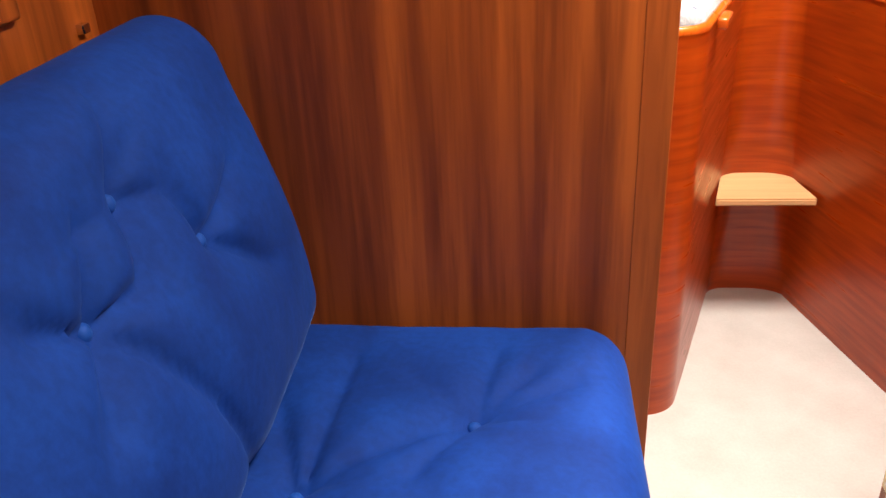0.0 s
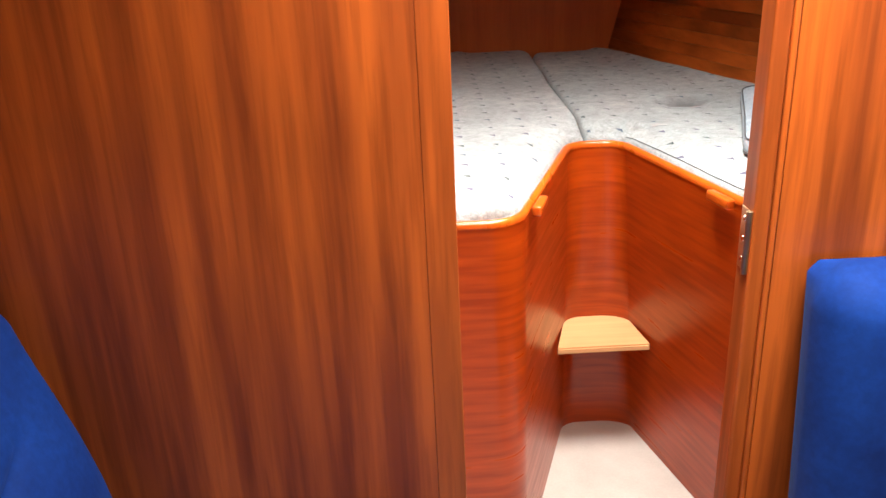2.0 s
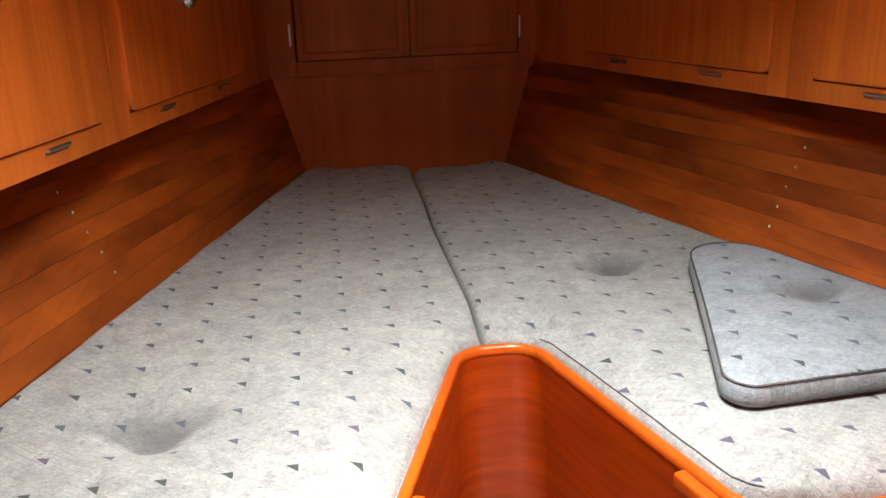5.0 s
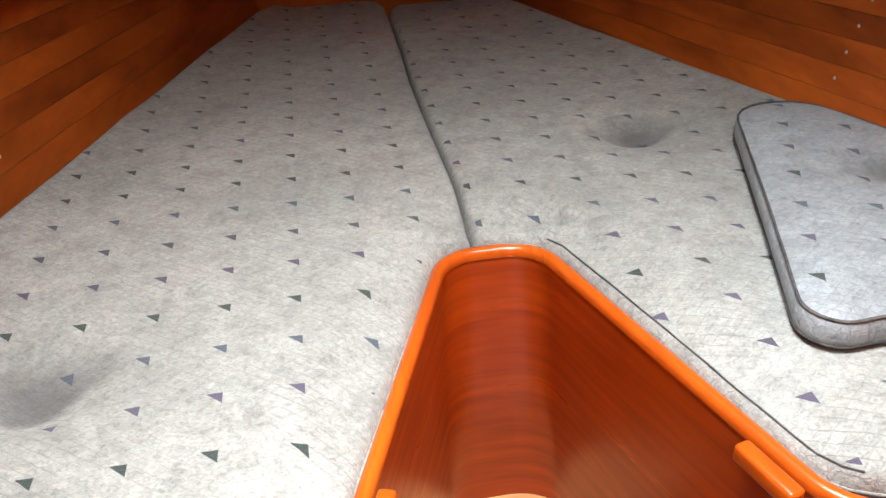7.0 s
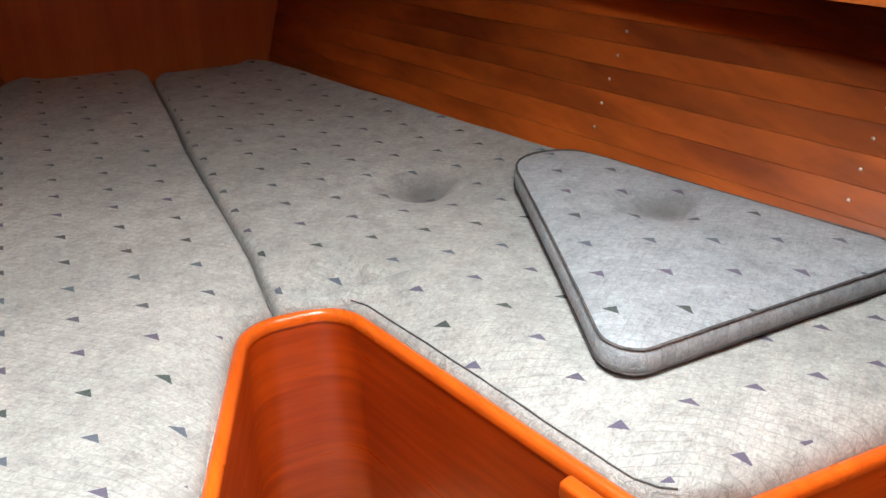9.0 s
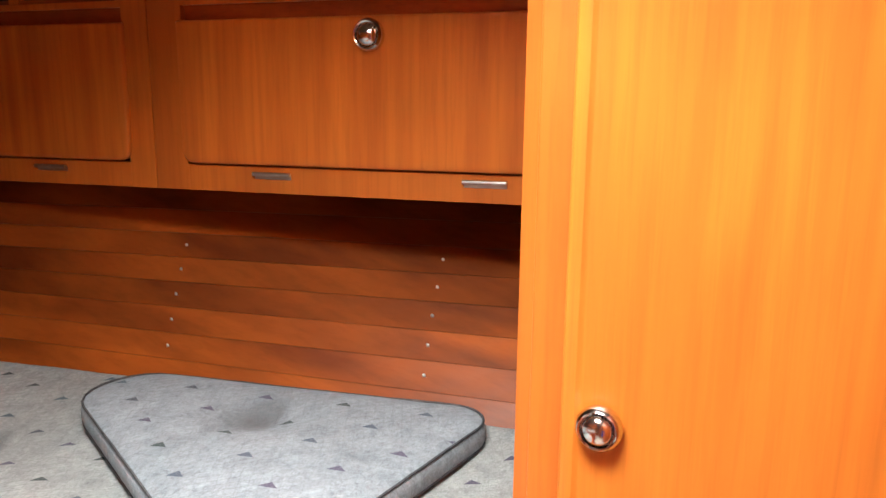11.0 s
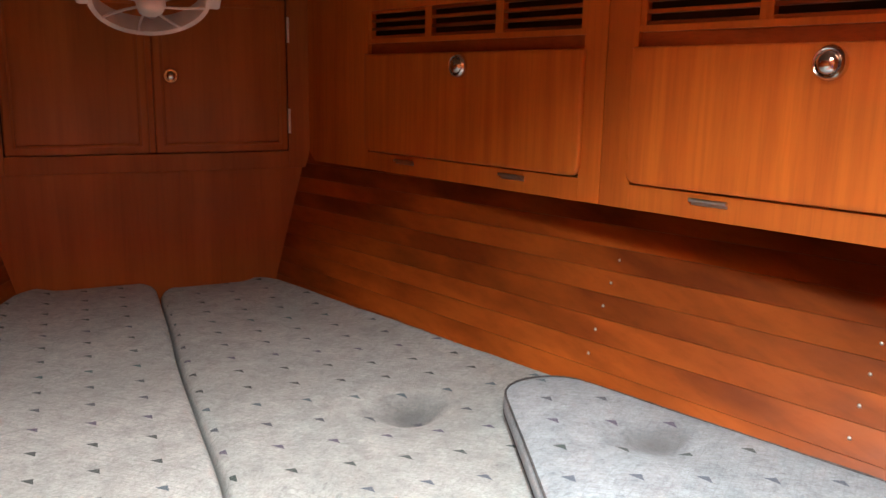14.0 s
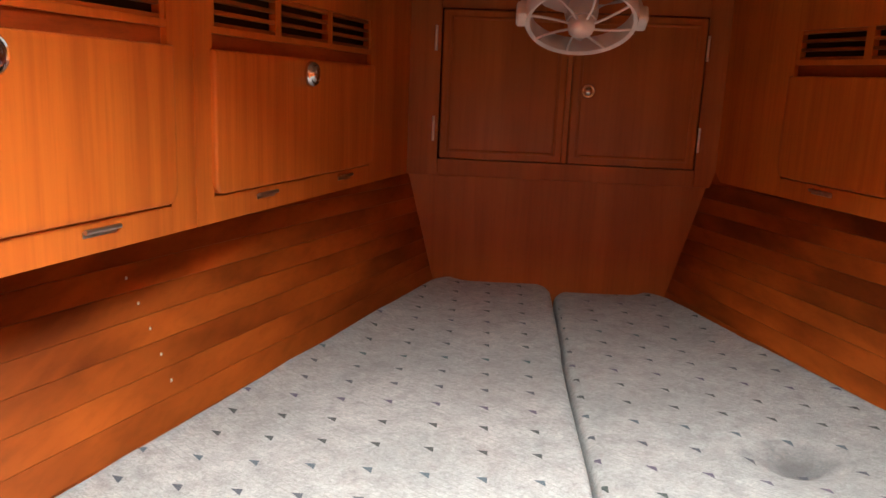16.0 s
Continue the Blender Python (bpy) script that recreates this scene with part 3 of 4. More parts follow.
# ---- overhead lockers along both sides ----
def locker_row(side, x_bow, flare, drop, rise):
    """Two lockers with drop-front doors and slotted vents; s runs aft from the bow corner."""
    m0 = facing((side * x_bow, BOW, drop), (side * flare, -1))
    m0 = m0 @ Matrix(((1, 0, 0, 0), (0, 1, 0, 0), (rise, 0, 1, 0), (0, 0, 0, 1)))      # the row rises gently aft
    if side < 0:
        m0 = m0 @ Matrix.Diagonal((1, -1, 1, 1))
    # y in this frame points into the cabin
    if (m0.to_3x3() @ Vector((0, 1, 0))).x * side > 0:
        m0 = m0 @ Matrix.Diagonal((1, -1, 1, 1))
    inward = (m0.to_3x3() @ Vector((0, 1, 0)))
    for s0, s1, d0, d1, hinges, ks in ((0.012, 1.016, 0.290, 0.965, (0.440, 0.795), 0.638), (1.018, 1.95, 1.083, 1.760, (1.243, 1.600), 1.420)):
        t = thing("overhead_locker", "teak overhead locker with a drop-front door, chrome catch and slotted vents", "locker", "overhead lockers")
        bm = bmesh.new()
        zb, zd0, zd1, zv0, zv1 = 1.245, 1.288, 1.516, 1.555, 1.619
        for a, b, z0, z1 in ((s0, d0, zb, DECK), (d1, s1, zb, DECK), (d0, d1, zb, zd0), (d0, d1, zd1 + 0.028, zv0), (d0, d1, zv1, DECK)):
            box(bm, a, b, -0.018, 0.0, z0, z1, 0.0008, m0)
        part("face_frame", bm, FRAMEWOOD, t)
        bm = boxed(s0, s1, -0.40, -0.0185, zb + 0.002, zb + 0.014, 0, m0)
        part("bottom_board", bm, TEAK_H, t)
        # dark sheet for the shade seen through the vents and round the door
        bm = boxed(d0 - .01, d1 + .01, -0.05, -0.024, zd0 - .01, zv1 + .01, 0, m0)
        part("shade_sheet", bm, GAP_SHADE, t)
        # door: lipped panel, rounded lower corners, proud of the frame
        bm = bmesh.new()
        ol = fillet([(d0 - .006, zd1 + .004), (d0 - .006, zd0 + .003), (d1 + .006, zd0 + .003), (d1 + .006, zd1 + .004)], [0.004, 0.022, 0.022, 0.004], 5, True)
        rings = []
        c = Vector(((d0 + d1) / 2, (zd0 + zd1) / 2))
        for ins_, yy in ((0, -0.004), (0, 0.006), (0.002, 0.0092), (0.006, 0.0105), (0.010, 0.0105), (0.024, 0.0105)):
            ring = []
            for p in ol:
                dx = max(-1, min(1, (p.x - c.x) / ((d1 - d0) / 2 - .03)))
                dz = max(-1, min(1, (p.y - c.y) / ((zd1 - zd0) / 2 - .03)))
                ring.append(bm.verts.new(m0 @ Vector((p.x - ins_ * dx, yy, p.y - ins_ * dz))))
            rings.append(ring)
        for a, b in zip(rings, rings[1:]):
            for i in range(len(ol)):
                j = (i + 1) % len(ol)
                bm.faces.new((a[i], a[j], b[j], b[i]))
        bm.faces.new(rings[-1])
        bm.faces.new(rings[0][::-1])
        d = smooth(part("door", bm, DROPWOOD, t), 30)
        kp = m0 @ Vector((ks, 0.0105, 1.491))
        knob(d, Matrix.Translation(kp) @ inward.normalized().to_track_quat('Z', 'Y').to_matrix().to_4x4())
        for hs in hinges:
            bm = bmesh.new()
            tube(bm, [m0 @ Vector((hs - .034, 0.006, 1.2765)), m0 @ Vector((hs + .034, 0.006, 1.2765))], 0.0034, 10)
            box(bm, hs - .033, hs + .033, 0.0002, 0.0016, 1.268, 1.2765, 0.0004, m0)
            part("hinge", bm, STEEL, d)
        # vents: a row of grilles, each with four louvre slats
        n = 3
        w = (d1 - d0) / n
        for g in range(n):
            a, b = d0 + g * w, d0 + (g + 1) * w
            e = 0.011
            v = part("vent_stile", boxed(a, a + e, -0.016, -0.002, zv0, zv1, 0.0006, m0), FRAMEWOOD, t)
            part("vent_stile", boxed(b - e, b, -0.016, -0.002, zv0, zv1, 0.0006, m0), FRAMEWOOD, t)
            for k in range(4):
                z = zv0 + 0.002 + k * (zv1 - zv0 - 0.007) / 3
                bm = boxed(a + e, b - e, -0.016, -0.003, z - 0.0025, z + 0.0045, 0.001, m0)
                part("slat", bm, PLANK, v)
        # shelf lip over the door
        bm = boxed(d0, d1, -0.020, -0.009, 1.514, 1.5445, 0.002, m0)
        part("trim_rail", bm, TEAK_H, t)


locker_row(1, 0.388, 0.292, -0.021, 0.018)
locker_row(-1, 0.424, 0.236, -0.040, 0.030)

# ---- tall hanging locker, starboard aft corner of the fore cabin ----
LK = facing((0.512, -0.512, 0), (math.sin(radians(10)), -math.cos(radians(10))))
if (LK.to_3x3() @ Vector((0, 1, 0))).x > 0:
    LK = LK @ Matrix.Diagonal((1, -1, 1, 1))
tall = thing("hanging_locker", "tall orange teak hanging locker with a lipped door and chrome catch", "locker")
bm = bmesh.new()
for a, b, z0, z1 in ((0.019, 0.062, 0.0, DECK), (0.445, 0.555, 0.0, DECK), (0.062, 0.445, 0.0, 0.10), (0.062, 0.445, 1.536, 1.570), (0.062, 0.445, 1.83, DECK)):
    box(bm, a, b, -0.022, 0, z0, z1, 0.0025, LK)
part("face_frame", bm, FRAMEWOOD, tall)
bm = bmesh.new()
prism(bm, [(0.519, -0.513), (1.45, -0.513), (1.45, -0.531), (0.519, -0.531)], 0.80, DECK)
part("side_panel", bm, FRAMEWOOD, tall)
# the locker's unlit inside, painted as a dark sheet
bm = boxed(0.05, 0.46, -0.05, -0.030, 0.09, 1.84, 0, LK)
part("shade_sheet", bm, GAP_SHADE, tall)


def lipped_door(z0, z1, s0, s1, mat):
    ol = fillet([(s0, z1), (s0, z0), (s1, z0), (s1, z1)], [0.016] * 4, 5, True)
    c = Vector(((s0 + s1) / 2, (z0 + z1) / 2))
    bm = bmesh.new()
    rings = []
    for ins_, yy in ((0, 0.0005), (0, 0.008), (0.003, 0.012), (0.010, 0.0145), (0.016, 0.0142), (0.020, 0.0112), (0.022, 0.0105)):
        ring = []
        for p in ol:
            dx = max(-1, min(1, (p.x - c.x) / ((s1 - s0) / 2 - .03)))
            dz = max(-1, min(1, (p.y - c.y) / ((z1 - z0) / 2 - .03)))
            ring.append(bm.verts.new(LK @ Vector((p.x - ins_ * dx, yy, p.y - ins_ * dz))))
        rings.append(ring)
    for a, b in zip(rings, rings[1:]):
        for i in range(len(ol)):
            j = (i + 1) % len(ol)
            bm.faces.new((a[i], a[j], b[j], b[i]))
    bm.faces.new(rings[-1])
    bm.faces.new(rings[0][::-1])
    return smooth(part("door", bm, mat, tall), 30)


ld = lipped_door(0.09, 1.546, 0.056, 0.452, DOORWOOD)
lipped_door(1.562, 1.84, 0.056, 0.452, DOORWOOD)
inw = LK.to_3x3() @ Vector((0, 1, 0))
knob(ld, Matrix.Translation(LK @ Vector((0.099, 0.0145, 1.108))) @ inw.to_track_quat('Z', 'Y').to_matrix().to_4x4(), 0.0235)


# ---- mattresses ----
def mattress(name, mat, y0, y1, x_in, x_out, top, base, dimples, label, r_corner):
    """A soft slab between two plan curves, with rolled edges and shallow sags."""
    bm = bmesh.new()
    roll = 0.018
    ys = [y0 + (y1 - y0) * t for t in [0, .004, .009, .015, .022] + [0.022 + 0.956 * k / 70 for k in range(1, 70)] + [.978, .985, .991, .996, 1]]
    nu = 44
    us = [0, .006, .014, .026, .042] + [0.042 + 0.916 * k / nu for k in range(1, nu)] + [.958, .974, .986, .994, 1]

    def edge_drop(d):
        if d >= roll:
            return 0.0
        q = roll - d
        return roll - math.sqrt(max(0, roll * roll - q * q))
    rows = []
    for y in ys:
        a, b = x_in(y), x_out(y)
        e = min(y - y0, y1 - y)
        if e < r_corner:
            cut = r_corner - math.sqrt(max(0, r_corner ** 2 - (r_corner - e) ** 2))
            s = 1 if b > a else -1
            a, b = a + s * cut * 0.75, b - s * cut * 0.75
        row = []
        for u in us:
            x = a + (b - a) * u
            d = min(abs(x - a), abs(x - b), y - y0, y1 - y)
            z = top - edge_drop(max(d, 0.0)) + 0.013 * max(0.0, (u - 0.70) / 0.30) ** 2      # lifted where it meets the flared hull
            if y < APEX_Y + 0.12:
                near = min(abs(x - x_in(y)), abs(y - APEX_Y) if abs(x) < 0.09 else 1.0, (y - y0) + 0.02)
                z -= 0.027 * math.exp(-(near / 0.05) ** 2) * min(1.0, (APEX_Y + 0.12 - y) / 0.1)
            z += 0.0035 * noise.noise((x * 5, y * 5, 1.3)) + 0.0015 * noise.noise((x * 16, y * 16, 4.1))
            for dx, dy, dr, dd in dimples:
                q = math.hypot((x - dx) / dr, (y - dy) / (dr * (0.55 if y < dy else 0.95)))
                z -= dd * math.exp(-q ** 2) + 0.3 * dd * math.exp(-(q / 2.4) ** 2)
            row.append(bm.verts.new((x, y, z)))
        rows.append(row)
    seam_rows = [[v.co for v in r] for r, y in zip(rows, ys) if y0 + 0.02 < y < APEX_Y - 0.01]
    for p, q in zip(rows, rows[1:]):
        for i in range(len(us) - 1):
            bm.faces.new((p[i], p[i + 1], q[i + 1], q[i]))
    border = [r[0] for r in rows] + rows[-1][1:] + [r[-1] for r in rows[::-1]][1:] + rows[0][::-1][1:-1]
    line = []
    for v in border:
        if not line or (line[-1] - v.co).length > 0.010:
            line.append(v.co.copy())
    low = [bm.verts.new((v.co.x, v.co.y, base)) for v in border]
    for i in range(len(border)):
        j = (i + 1) % len(border)
        bm.faces.new((border[i], low[i], low[j], border[j]))
    bm.faces.new(low[::-1])
    t = tagged(new(name), label, "mattress", "berth mattresses")
    smooth(part("cover", bm, mat, t), 60)
    bm = bmesh.new()
    tube(bm, [(v.x, v.y, top - 0.046 + 0.003 * noise.noise((v.x * 40, v.y * 40, 0))) for v in line], 0.0016, 5, True)
    smooth(part("piping", bm, mat, t))
    # stitched seam a finger's width in from the footwell
    if x_in(-0.2) < 0:
        return t
    run = [r[2].copy() for r in seam_rows]
    bm = bmesh.new()
    tube(bm, [(v.x, v.y, v.z + 0.0006 + 0.0008 * noise.noise((v.y * 60, 1, 0))) for v in run], 0.0011, 5)
    smooth(part("stitched_seam", bm, PIPING, t, "thin dark stitched seam"))
    return t


def left_rim(y):
    pts = LEFT_EDGE
    return np.interp(y, [p[1] for p in pts], [p[0] for p in pts])


back = offset_line(FRONT, 0.0148)
LEFT_EDGE = sorted([(p.x, p.y) for p in back if p.x < -0.005 and p.y > -0.541 and p.x > -0.5], key=lambda q: q[1])
RIGHT_EDGE = sorted([(p.x, p.y) for p in back if p.x > 0.005 and p.y > -0.523 and p.x < 0.45], key=lambda q: q[1])
APEX_Y = max(p.y for p in back)


def port_in(y):
    seam = -0.0345 + 0.0015 * math.sin(y * 9) + 0.012 * max(0.0, min(1.0, (y - 0.65) / 0.5))
    if y > APEX_Y:
        return seam
    return min(seam, float(left_rim(y)))


def stb_in(y):
    seam = -0.0300 + 0.0015 * math.sin(y * 9 + .3) + 0.012 * max(0.0, min(1.0, (y - 0.65) / 0.5))
    if y > APEX_Y:
        return seam
    return max(seam, float(np.interp(y, [p[1] for p in RIGHT_EDGE], [p[0] for p in RIGHT_EDGE])))


mattress("berth_mattress", COVER_PORT, -0.5428, 1.250, port_in, lambda y: -(0.326 + 0.347 * (BOW - y) - 0.010 * (BOW - y) ** 2), 0.922, 0.836,
         [(-0.560, -0.258, 0.060, 0.026), (-0.38, 0.62, 0.12, 0.004)], "pale grey mottled berth mattress with small printed triangles, port half", 0.07)
mattress("berth_mattress", COVER_STB, -0.5248, 1.200, stb_in, lambda y: 0.230 + 0.392 * (BOW - y) - 0.024 * (BOW - y) ** 2, 0.920, 0.836,
         [(0.300, 0.245, 0.055, 0.024), (0.25, 0.8, 0.12, 0.004)], "pale grey mottled berth mattress with printed triangles and a sag", 0.07)


def pad(name, corners, radii, z0, z1, dimples, label):
    """Loose infill cushion: a rounded three-cornered slab with piped edges."""
    ol = fillet(corners, radii, 9, True)
    dense = []
    for i, p in enumerate(ol):
        q = ol[(i + 1) % len(ol)]
        k = max(1, int((q - p).length / 0.02))
        dense += [p.lerp(q, j / k) for j in range(k)]
    c = sum(dense, Vector((0, 0))) / len(dense)
    bm = bmesh.new()
    rings = []

    def ring(f_in, z, wob=0.0):
        out = []
        for p in dense:
            d = (p - c)
            q = c + d * (1 - min(f_in, .045) / max(d.length, .01)) * (1 - max(0.0, f_in - .06))
            zz = z
            if wob:
                zz += 0.0025 * noise.noise((q.x * 8, q.y * 8, 2.2))
                for dx, dy, dr, dd in dimples:
                    zz -= dd * math.exp(-(((q.x - dx) / dr) ** 2 + ((q.y - dy) / dr) ** 2))
            out.append(bm.verts.new((q.x, q.y, zz)))
        rings.append(out)
    ring(0.010, z0)
    ring(0.003, z0 + 0.005)
    ring(0.0, z0 + 0.014)
    ring(0.001, z1 - 0.012)
    ring(0.004, z1 - 0.005)
    ring(0.012, z1 - 0.001, 1)
    ring(0.024, z1 + 0.001, 1)
    ring(0.045, z1 + 0.003, 1)
    for k in range(1, 16):
        f = 0.06 + 0.96 * k / 16
        ring(f, z1 + 0.004 + 0.004 * k / 16, 1)
    for a, b in zip(rings, rings[1:]):
        for i in range(len(dense)):
            j = (i + 1) % len(dense)
            bm.faces.new((a[i], a[j], b[j], b[i]))
    bm.faces.new(rings[-1])
    bm.faces.new(rings[0][::-1])
    t = thing(name, label, "cushion")
    smooth(part("cover", bm, COVER_PAD, t), 60)
    for zz, inset in ((z1 - 0.003, 0.004), (z0 + 0.006, 0.003)):
        bm = bmesh.new()
        tube(bm, [(*(c + (p - c) * (1 - inset / (p - c).length)), zz + 0.001 * noise.noise((p.x * 30, p.y * 30, 0))) for p in dense], 0.0019, 6, True)
        smooth(part("piping", bm, PIPING, t))
    return t


pad("infill_cushion", [(0.238, -0.372), (0.500, 0.376), (0.786, -0.346)], [0.040, 0.085, 0.055], 0.924, 0.965, [(0.545, -0.090, 0.050, 0.016)],
    "loose three-cornered grey infill cushion with piped edges lying on the mattress")

# ---- cabin fan under the deckhead ----
def cabin_fan(centre, tilt, R):
    t = thing("cabin_fan", "white plastic cabin fan with guard ring under the deckhead", "fan")
    m = Matrix.Translation(centre) @ pose(0, 0, 0, tilt, 0, 0)      # fan axis is +z of m, pointing aft and down
    bm = bmesh.new()
    prof = [(R * .90, -0.020), (R * .985, -0.020), (R, -0.008), (R, 0.010), (R * .965, 0.018), (R * .90, 0.014), (R * .885, 0.0), (R * .90, -0.020)]
    lathe(bm, prof, m, 56)
    smooth(part("guard_ring", bm, WHITEPLASTIC, t))
    for sgn in (-1, 1):
        bm = boxed(sgn * R * 1.035 - .012, sgn * R * 1.035 + .012, -0.020, 0.022, -0.018, 0.016, 0.006, m, 3)
        smooth(part("pivot_lug", bm, WHITEPLASTIC, t))
    for k in range(8):
        a = 2 * math.pi * (k + .5) / 8
        bm = bmesh.new()
        pts = []
        for f in (0.24, 0.45, 0.7, 0.93):
            pts.append(m @ Vector((R * f * math.cos(a + .25 * f), R * f * math.sin(a + .25 * f), 0.024 - 0.012 * f)))
        tube(bm, pts, 0.0026, 6)
        part("guard_spoke", bm, WHITEPLASTIC, t)
    bm = bmesh.new()
    lathe(bm, [(0, 0.040), (R * .12, 0.039), (R * .20, 0.034), (R * .235, 0.024), (R * .235, 0.012), (0, 0.012)], m, 28)
    smooth(part("hub_cap", bm, WHITEPLASTIC, t))
    bm = bmesh.new()
    lathe(bm, [(0, 0.010), (R * .26, 0.010), (R * .30, -0.01), (R * .30, -0.075), (R * .22, -0.095), (0, -0.098)], m, 24)
    smooth(part("motor_housing", bm, WHITEPLASTIC, t))
    for k in range(3):
        a = 2 * math.pi * k / 3 + 0.5
        bm = bmesh.new()
        rows = []
        for f, w, tw in ((.28, .13, .5), (.5, .24, .42), (.7, .28, .36), (.82, .20, .30)):
            row = []
            for s in (-1, -.3, .3, 1):
                aa = a + s * w / max(f, .3) * .55
                row.append(bm.verts.new(m @ Vector((R * f * math.cos(aa), R * f * math.sin(aa), -0.012 + s * 0.012 * tw * 2))))
            rows.append(row)
        for p, q in zip(rows, rows[1:]):
            for i in range(3):
                bm.faces.new((p[i], p[i + 1], q[i + 1], q[i]))
        bmesh.ops.solidify(bm, geom=bm.faces[:], thickness=0.002)
        smooth(part("blade", bm, CLEARBLADE, t))
    # yoke and mounting foot up to the deckhead
    bm = bmesh.new()
    arc = [m @ Vector((R * 1.06 * math.cos(x), 0.0, -R * 1.06 * math.sin(x))) for x in [math.pi * k / 16 for k in range(17)]]
    tube(bm, arc, 0.007, 8)
    smooth(part("yoke", bm, WHITEPLASTIC, t))
    top = m @ Vector((0, 0, -R * 1.06))
    bm = bmesh.new()
    lathe(bm, [(0.03, 0), (0.034, 0.006), (0.016, 0.014), (0.012, DECK - top.z)], Matrix.Translation((top.x, top.y, DECK)) @ pose(0, 0, 0, 180, 0, 0), 20)
    smooth(part("mounting_stem", bm, WHITEPLASTIC, t))


cabin_fan(Vector((-0.042, 0.72, 1.600)), 148, 0.111)

# ---- saloon: settees, cushions and side lining ----
def cushion(name, size, m, label, puff, buttons, group, creases=()):
    """Buttoned slab cushion: local x, y in plan of the big face, z out of it."""
    lx, ly, lz = size
    bm = bmesh.new()
    nx, ny = 120, 100
    r = min(lz * .62, 0.075)

    def face(x, y):
        d = min(x, lx - x, y, ly - y)
        z = lz
        if d < r:
            z -= (r - math.sqrt(max(0, r * r - (r - d) ** 2)))
        z += puff * max(0.0, math.sin(math.pi * x / lx)) ** 0.4 * max(0.0, math.sin(math.pi * y / ly)) ** 0.85 * (1.65 - 1.30 * y / ly if puff > 0.03 else 1.0)
        for bx, by in buttons:
            q = math.hypot(x - bx, y - by)
            ang = math.atan2(y - by, x - bx)
            z -= 0.013 * math.exp(-(q / 0.042) ** 2) + 0.004 * math.exp(-(q / 0.014) ** 2)
            crease = max(0.0, math.cos(ang * 2.5 + bx * 40)) ** 10
            z -= 0.006 * crease * math.exp(-((q - .05) / .065) ** 2)
        dip = 0.0
        for ax, ay, bx, by in creases:
            k = max(0.0, min(1.0, ((x - ax) * (bx - ax) + (y - ay) * (by - ay)) / ((bx - ax) ** 2 + (by - ay) ** 2)))
            q = math.hypot(x - ax - k * (bx - ax), y - ay - k * (by - ay))
            dip = max(dip, (0.009 - 0.004 * k) * math.exp(-(q / 0.007) ** 2) + 0.007 * math.exp(-(q / 0.026) ** 2))
        z -= dip
        return z + 0.003 * noise.noise((x * 7, y * 7, lx)) + 0.001 * noise.noise((x * 25, y * 25, lx))

    def rounded(x, y):
        rc = 0.065
        cx = rc if x < rc else lx - rc if x > lx - rc else x
        cy = rc if y < rc else ly - rc if y > ly - rc else y
        q = max(abs(x - cx), abs(y - cy))
        h = math.hypot(x - cx, y - cy)
        return (x, y) if h < 1e-6 else (cx + (x - cx) * q / h, cy + (y - cy) * q / h)
    grid = []
    fx = [0.5 - 0.5 * math.cos(math.pi * (i / nx)) * (0.6 + 0.4 * abs(math.cos(math.pi * i / nx))) for i in range(nx + 1)]
    fy = [0.5 - 0.5 * math.cos(math.pi * (i / ny)) * (0.6 + 0.4 * abs(math.cos(math.pi * i / ny))) for i in range(ny + 1)]
    for v in fy:
        grid.append([bm.verts.new(m @ Vector((*rounded(u * lx, v * ly), face(u * lx, v * ly)))) for u in fx])
    for a, b in zip(grid, grid[1:]):
        for i in range(nx):
            bm.faces.new((a[i], a[i + 1], b[i + 1], b[i]))
    border = [g[0] for g in grid] + grid[-1][1:] + [g[-1] for g in grid[::-1]][1:] + grid[0][::-1][1:-1]
    inv = m.inverted()
    low = []
    for v in border:
        q = inv @ v.co
        low.append(bm.verts.new(m @ Vector((min(max(q.x, .012), lx - .012), min(max(q.y, .012), ly - .012), 0))))
    for i in range(len(border)):
        j = (i + 1) % len(border)
        bm.faces.new((border[i], low[i], low[j], border[j]))
    bm.faces.new(low[::-1])
    t = thing(name, label, "cushion", group)
    smooth(part("cover", bm, VELVET, t), 70)
    for bx, by in buttons:
        bm = bmesh.new()
        lathe(bm, [(0.007, -0.010), (0.0090, 0.0), (0.0078, 0.003), (0.0045, 0.0055), (0, 0.0062)], m @ Matrix.Translation((bx, by, face(bx, by) + .005)), 16)
        smooth(part("button", bm, BUTTON, t))
    return t


base = thing("settee_base", "varnished teak settee base under blue cushions", "settee", "settee bases")
bm = boxed(-1.12, -0.50, -3.2, -1.114, 0.0, 0.40, 0.004)
part("front_panel", bm, TEAK, base)
# seat: plan origin at the inner aft corner, x outboard, y towards the bulkhead
SEAT = Matrix.Translation((-1.13, -1.90, 0.402))
cushion("seat_cushion", (0.676, 0.775, 0.222), SEAT, "royal blue velvet seat cushion, deeply buttoned", 0.020, [(0.300, 0.400), (0.479, 0.530), (0.40, 0.18)], "settee cushions",
        [(0.300, 0.40, 0.479, 0.53), (0.479, 0.53, 0.55, 0.62), (0.479, 0.53, 0.60, 0.60), (0.31, 0.42, 0.32, 0.64), (0.30, 0.40, 0.24, 0.56), (0.479, 0.53, 0.42, 0.42), (0.479, 0.53, 0.50, 0.66)])
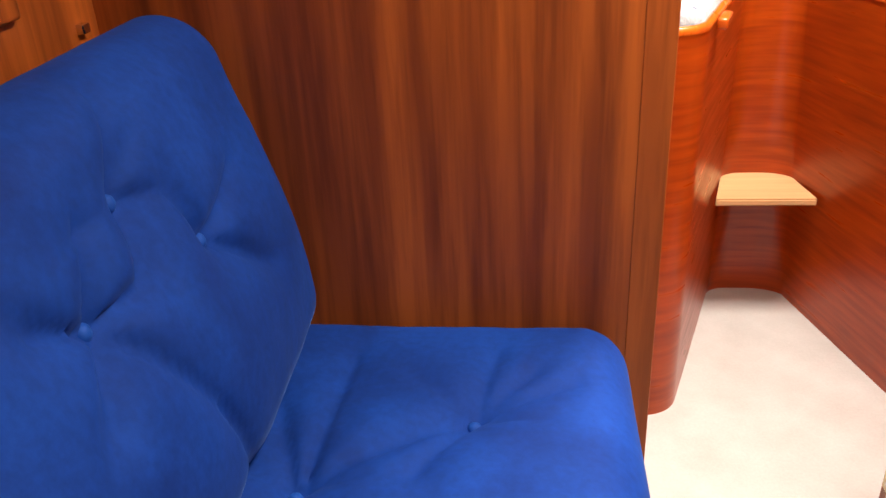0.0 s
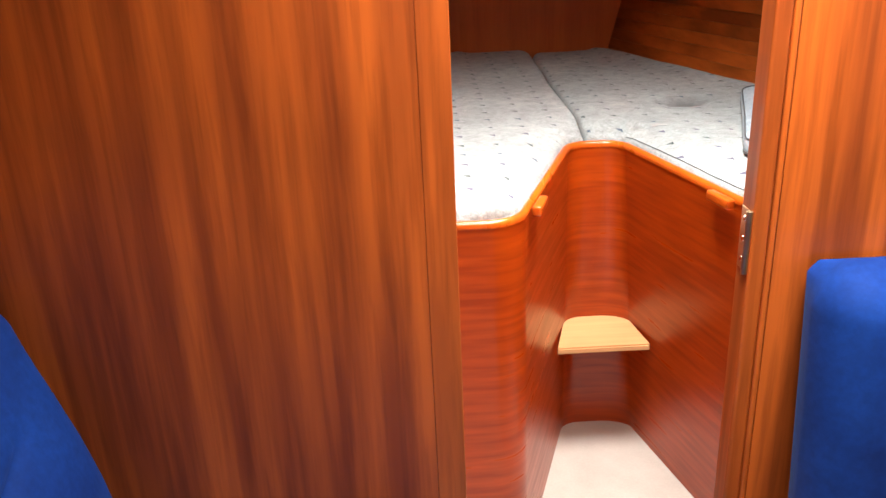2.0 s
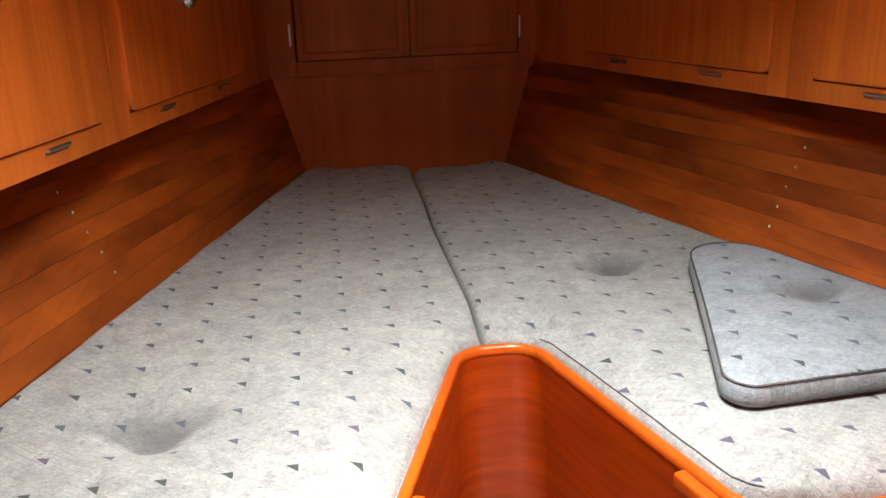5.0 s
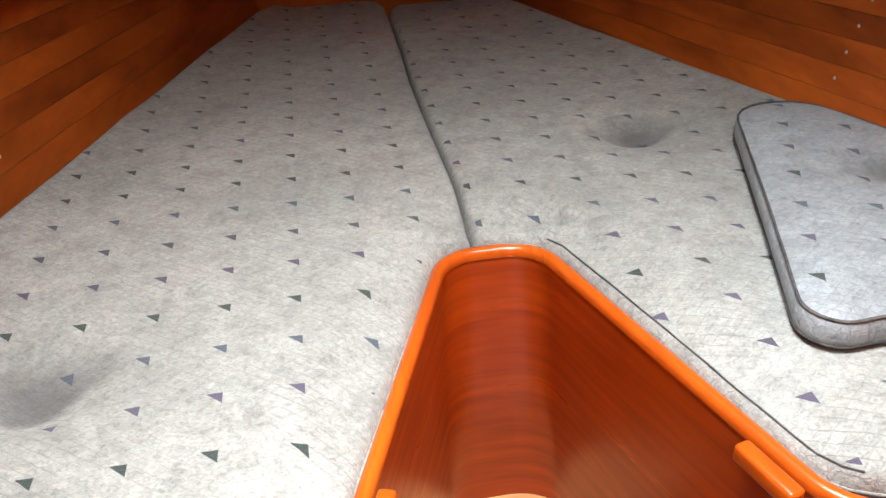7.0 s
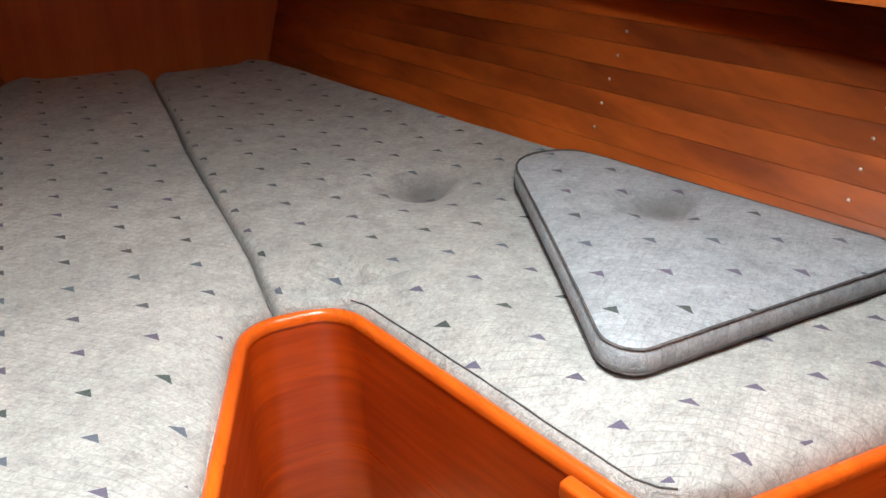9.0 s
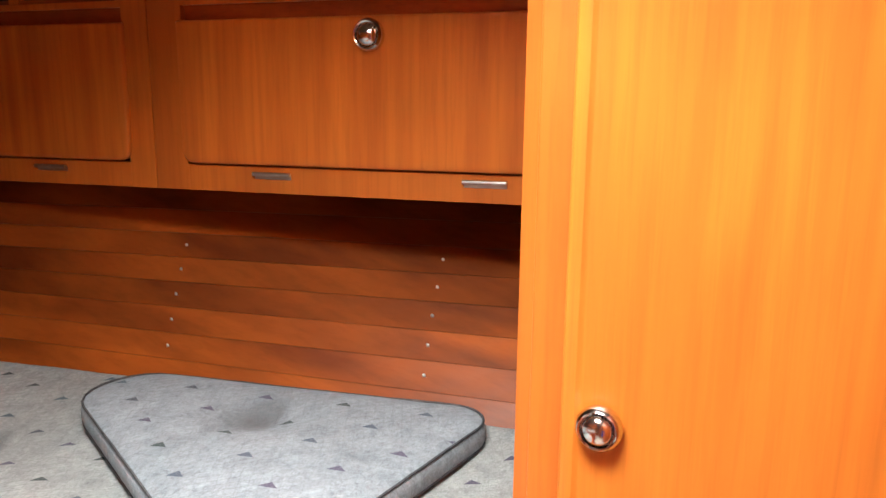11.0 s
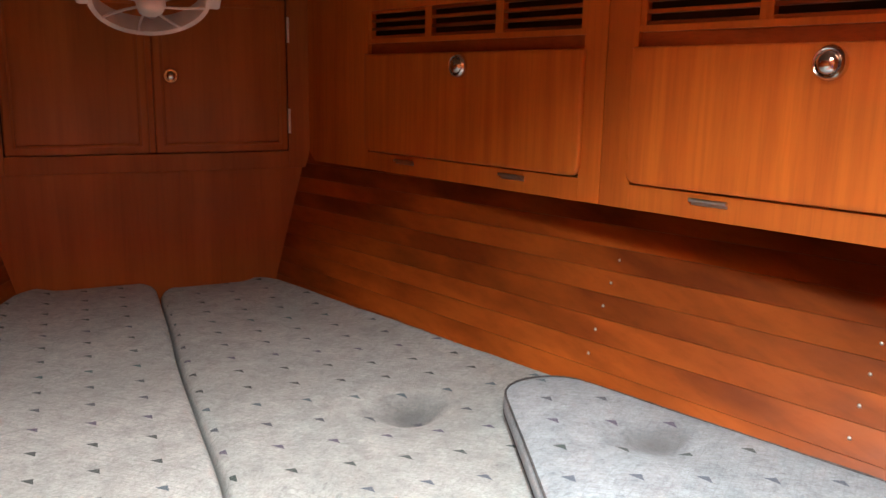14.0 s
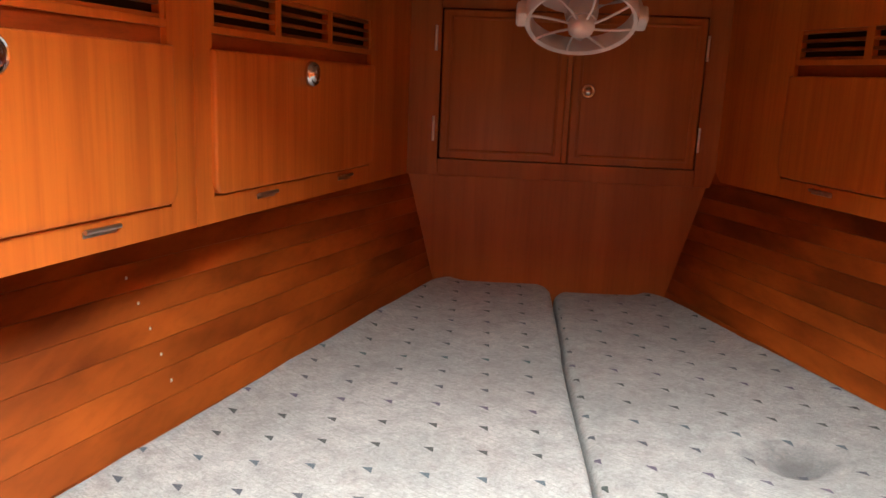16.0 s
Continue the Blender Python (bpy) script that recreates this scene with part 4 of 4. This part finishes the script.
# backrest: x along the boat, y up the slope
bu = Vector((0, 1, 0))
bv = Vector((-0.22, 0, 1)).normalized()
bn = bu.cross(bv)
BACK = Matrix((bu, bv, bn)).transposed().to_4x4()
BACK.translation = Vector((-0.984, -1.932, 0.592))
B1, B2_, B3 = (0.312, 0.286), (0.432, 0.346), (0.520, 0.260)
cushion("back_cushion", (0.80, 0.462, 0.112), BACK, "royal blue velvet backrest cushion, deeply buttoned and leaning", 0.046, [B1, B2_, B3, (0.10, 0.30)], "settee cushions",
        [(*B1, 0.385, 0.285), (0.385, 0.285, *B2_), (*B2_, 0.495, 0.328), (0.495, 0.328, *B3), (*B1, 0.39, 0.15), (0.39, 0.15, 0.44, 0.03), (*B1, 0.25, 0.32), (*B1, 0.26, 0.23),
         (*B2_, 0.49, 0.43), (*B3, 0.64, 0.30), (*B3, 0.62, 0.18), (*B1, 0.36, 0.36)])

tagged(part("wall_saloon_port", boxed(-1.17, -1.132, -4.0, BULK_AFT, 0.0, DECK + .12), TEAK), "varnished teak side lining behind the settee", "wall", kind="structure")
sl = thing("side_locker", "teak side locker door above the settee backrest", "locker")
bm = boxed(-1.133, -1.120, -2.4, -1.285, 1.072, 1.50, 0.005, seg=3)
sd = part("door", bm, TEAK, sl)
bm = boxed(-1.1335, -1.122, -1.165, -1.148, 1.028, 1.040, 0.002)
part("catch", bm, CHROME, sl, "small chrome catch")

base = thing("settee_base", "varnished teak settee base below the starboard blue cushion", "settee", "settee bases")
part("front_panel", boxed(0.02, 1.5, -1.75, -1.114, 0.0, 0.495, 0.004), TEAK, base)
B2 = Matrix((Vector((1, 0, 0)), Vector((0, 0.10, 1)).normalized(), Vector((1, 0, 0)).cross(Vector((0, 0.10, 1)).normalized()))).transposed().to_4x4()
B2.translation = Vector((0.026, -1.175, 0.500))
cushion("back_cushion", (0.95, 0.535, 0.110), B2, "royal blue velvet backrest cushion standing against the bulkhead", 0.012, [(0.30, 0.30), (0.62, 0.30)], "settee cushions")

# chrome hook on the port bulkhead
hk = thing("door_hook", "small chrome hold-back hook on the bulkhead", "hook")
bm = boxed(-0.678, -0.654, BULK_AFT - 0.006, BULK_AFT - 0.0005, 1.480, 1.524, 0.002)
pl_ = part("plate", bm, SCREW, hk)
bm = bmesh.new()
tube(bm, [(-0.664, BULK_AFT - .005, 1.515), (-0.664, BULK_AFT - .022, 1.510), (-0.664, BULK_AFT - .026, 1.495), (-0.664, BULK_AFT - .020, 1.480)], 0.004, 8)
part("hook", bm, SCREW, hk)
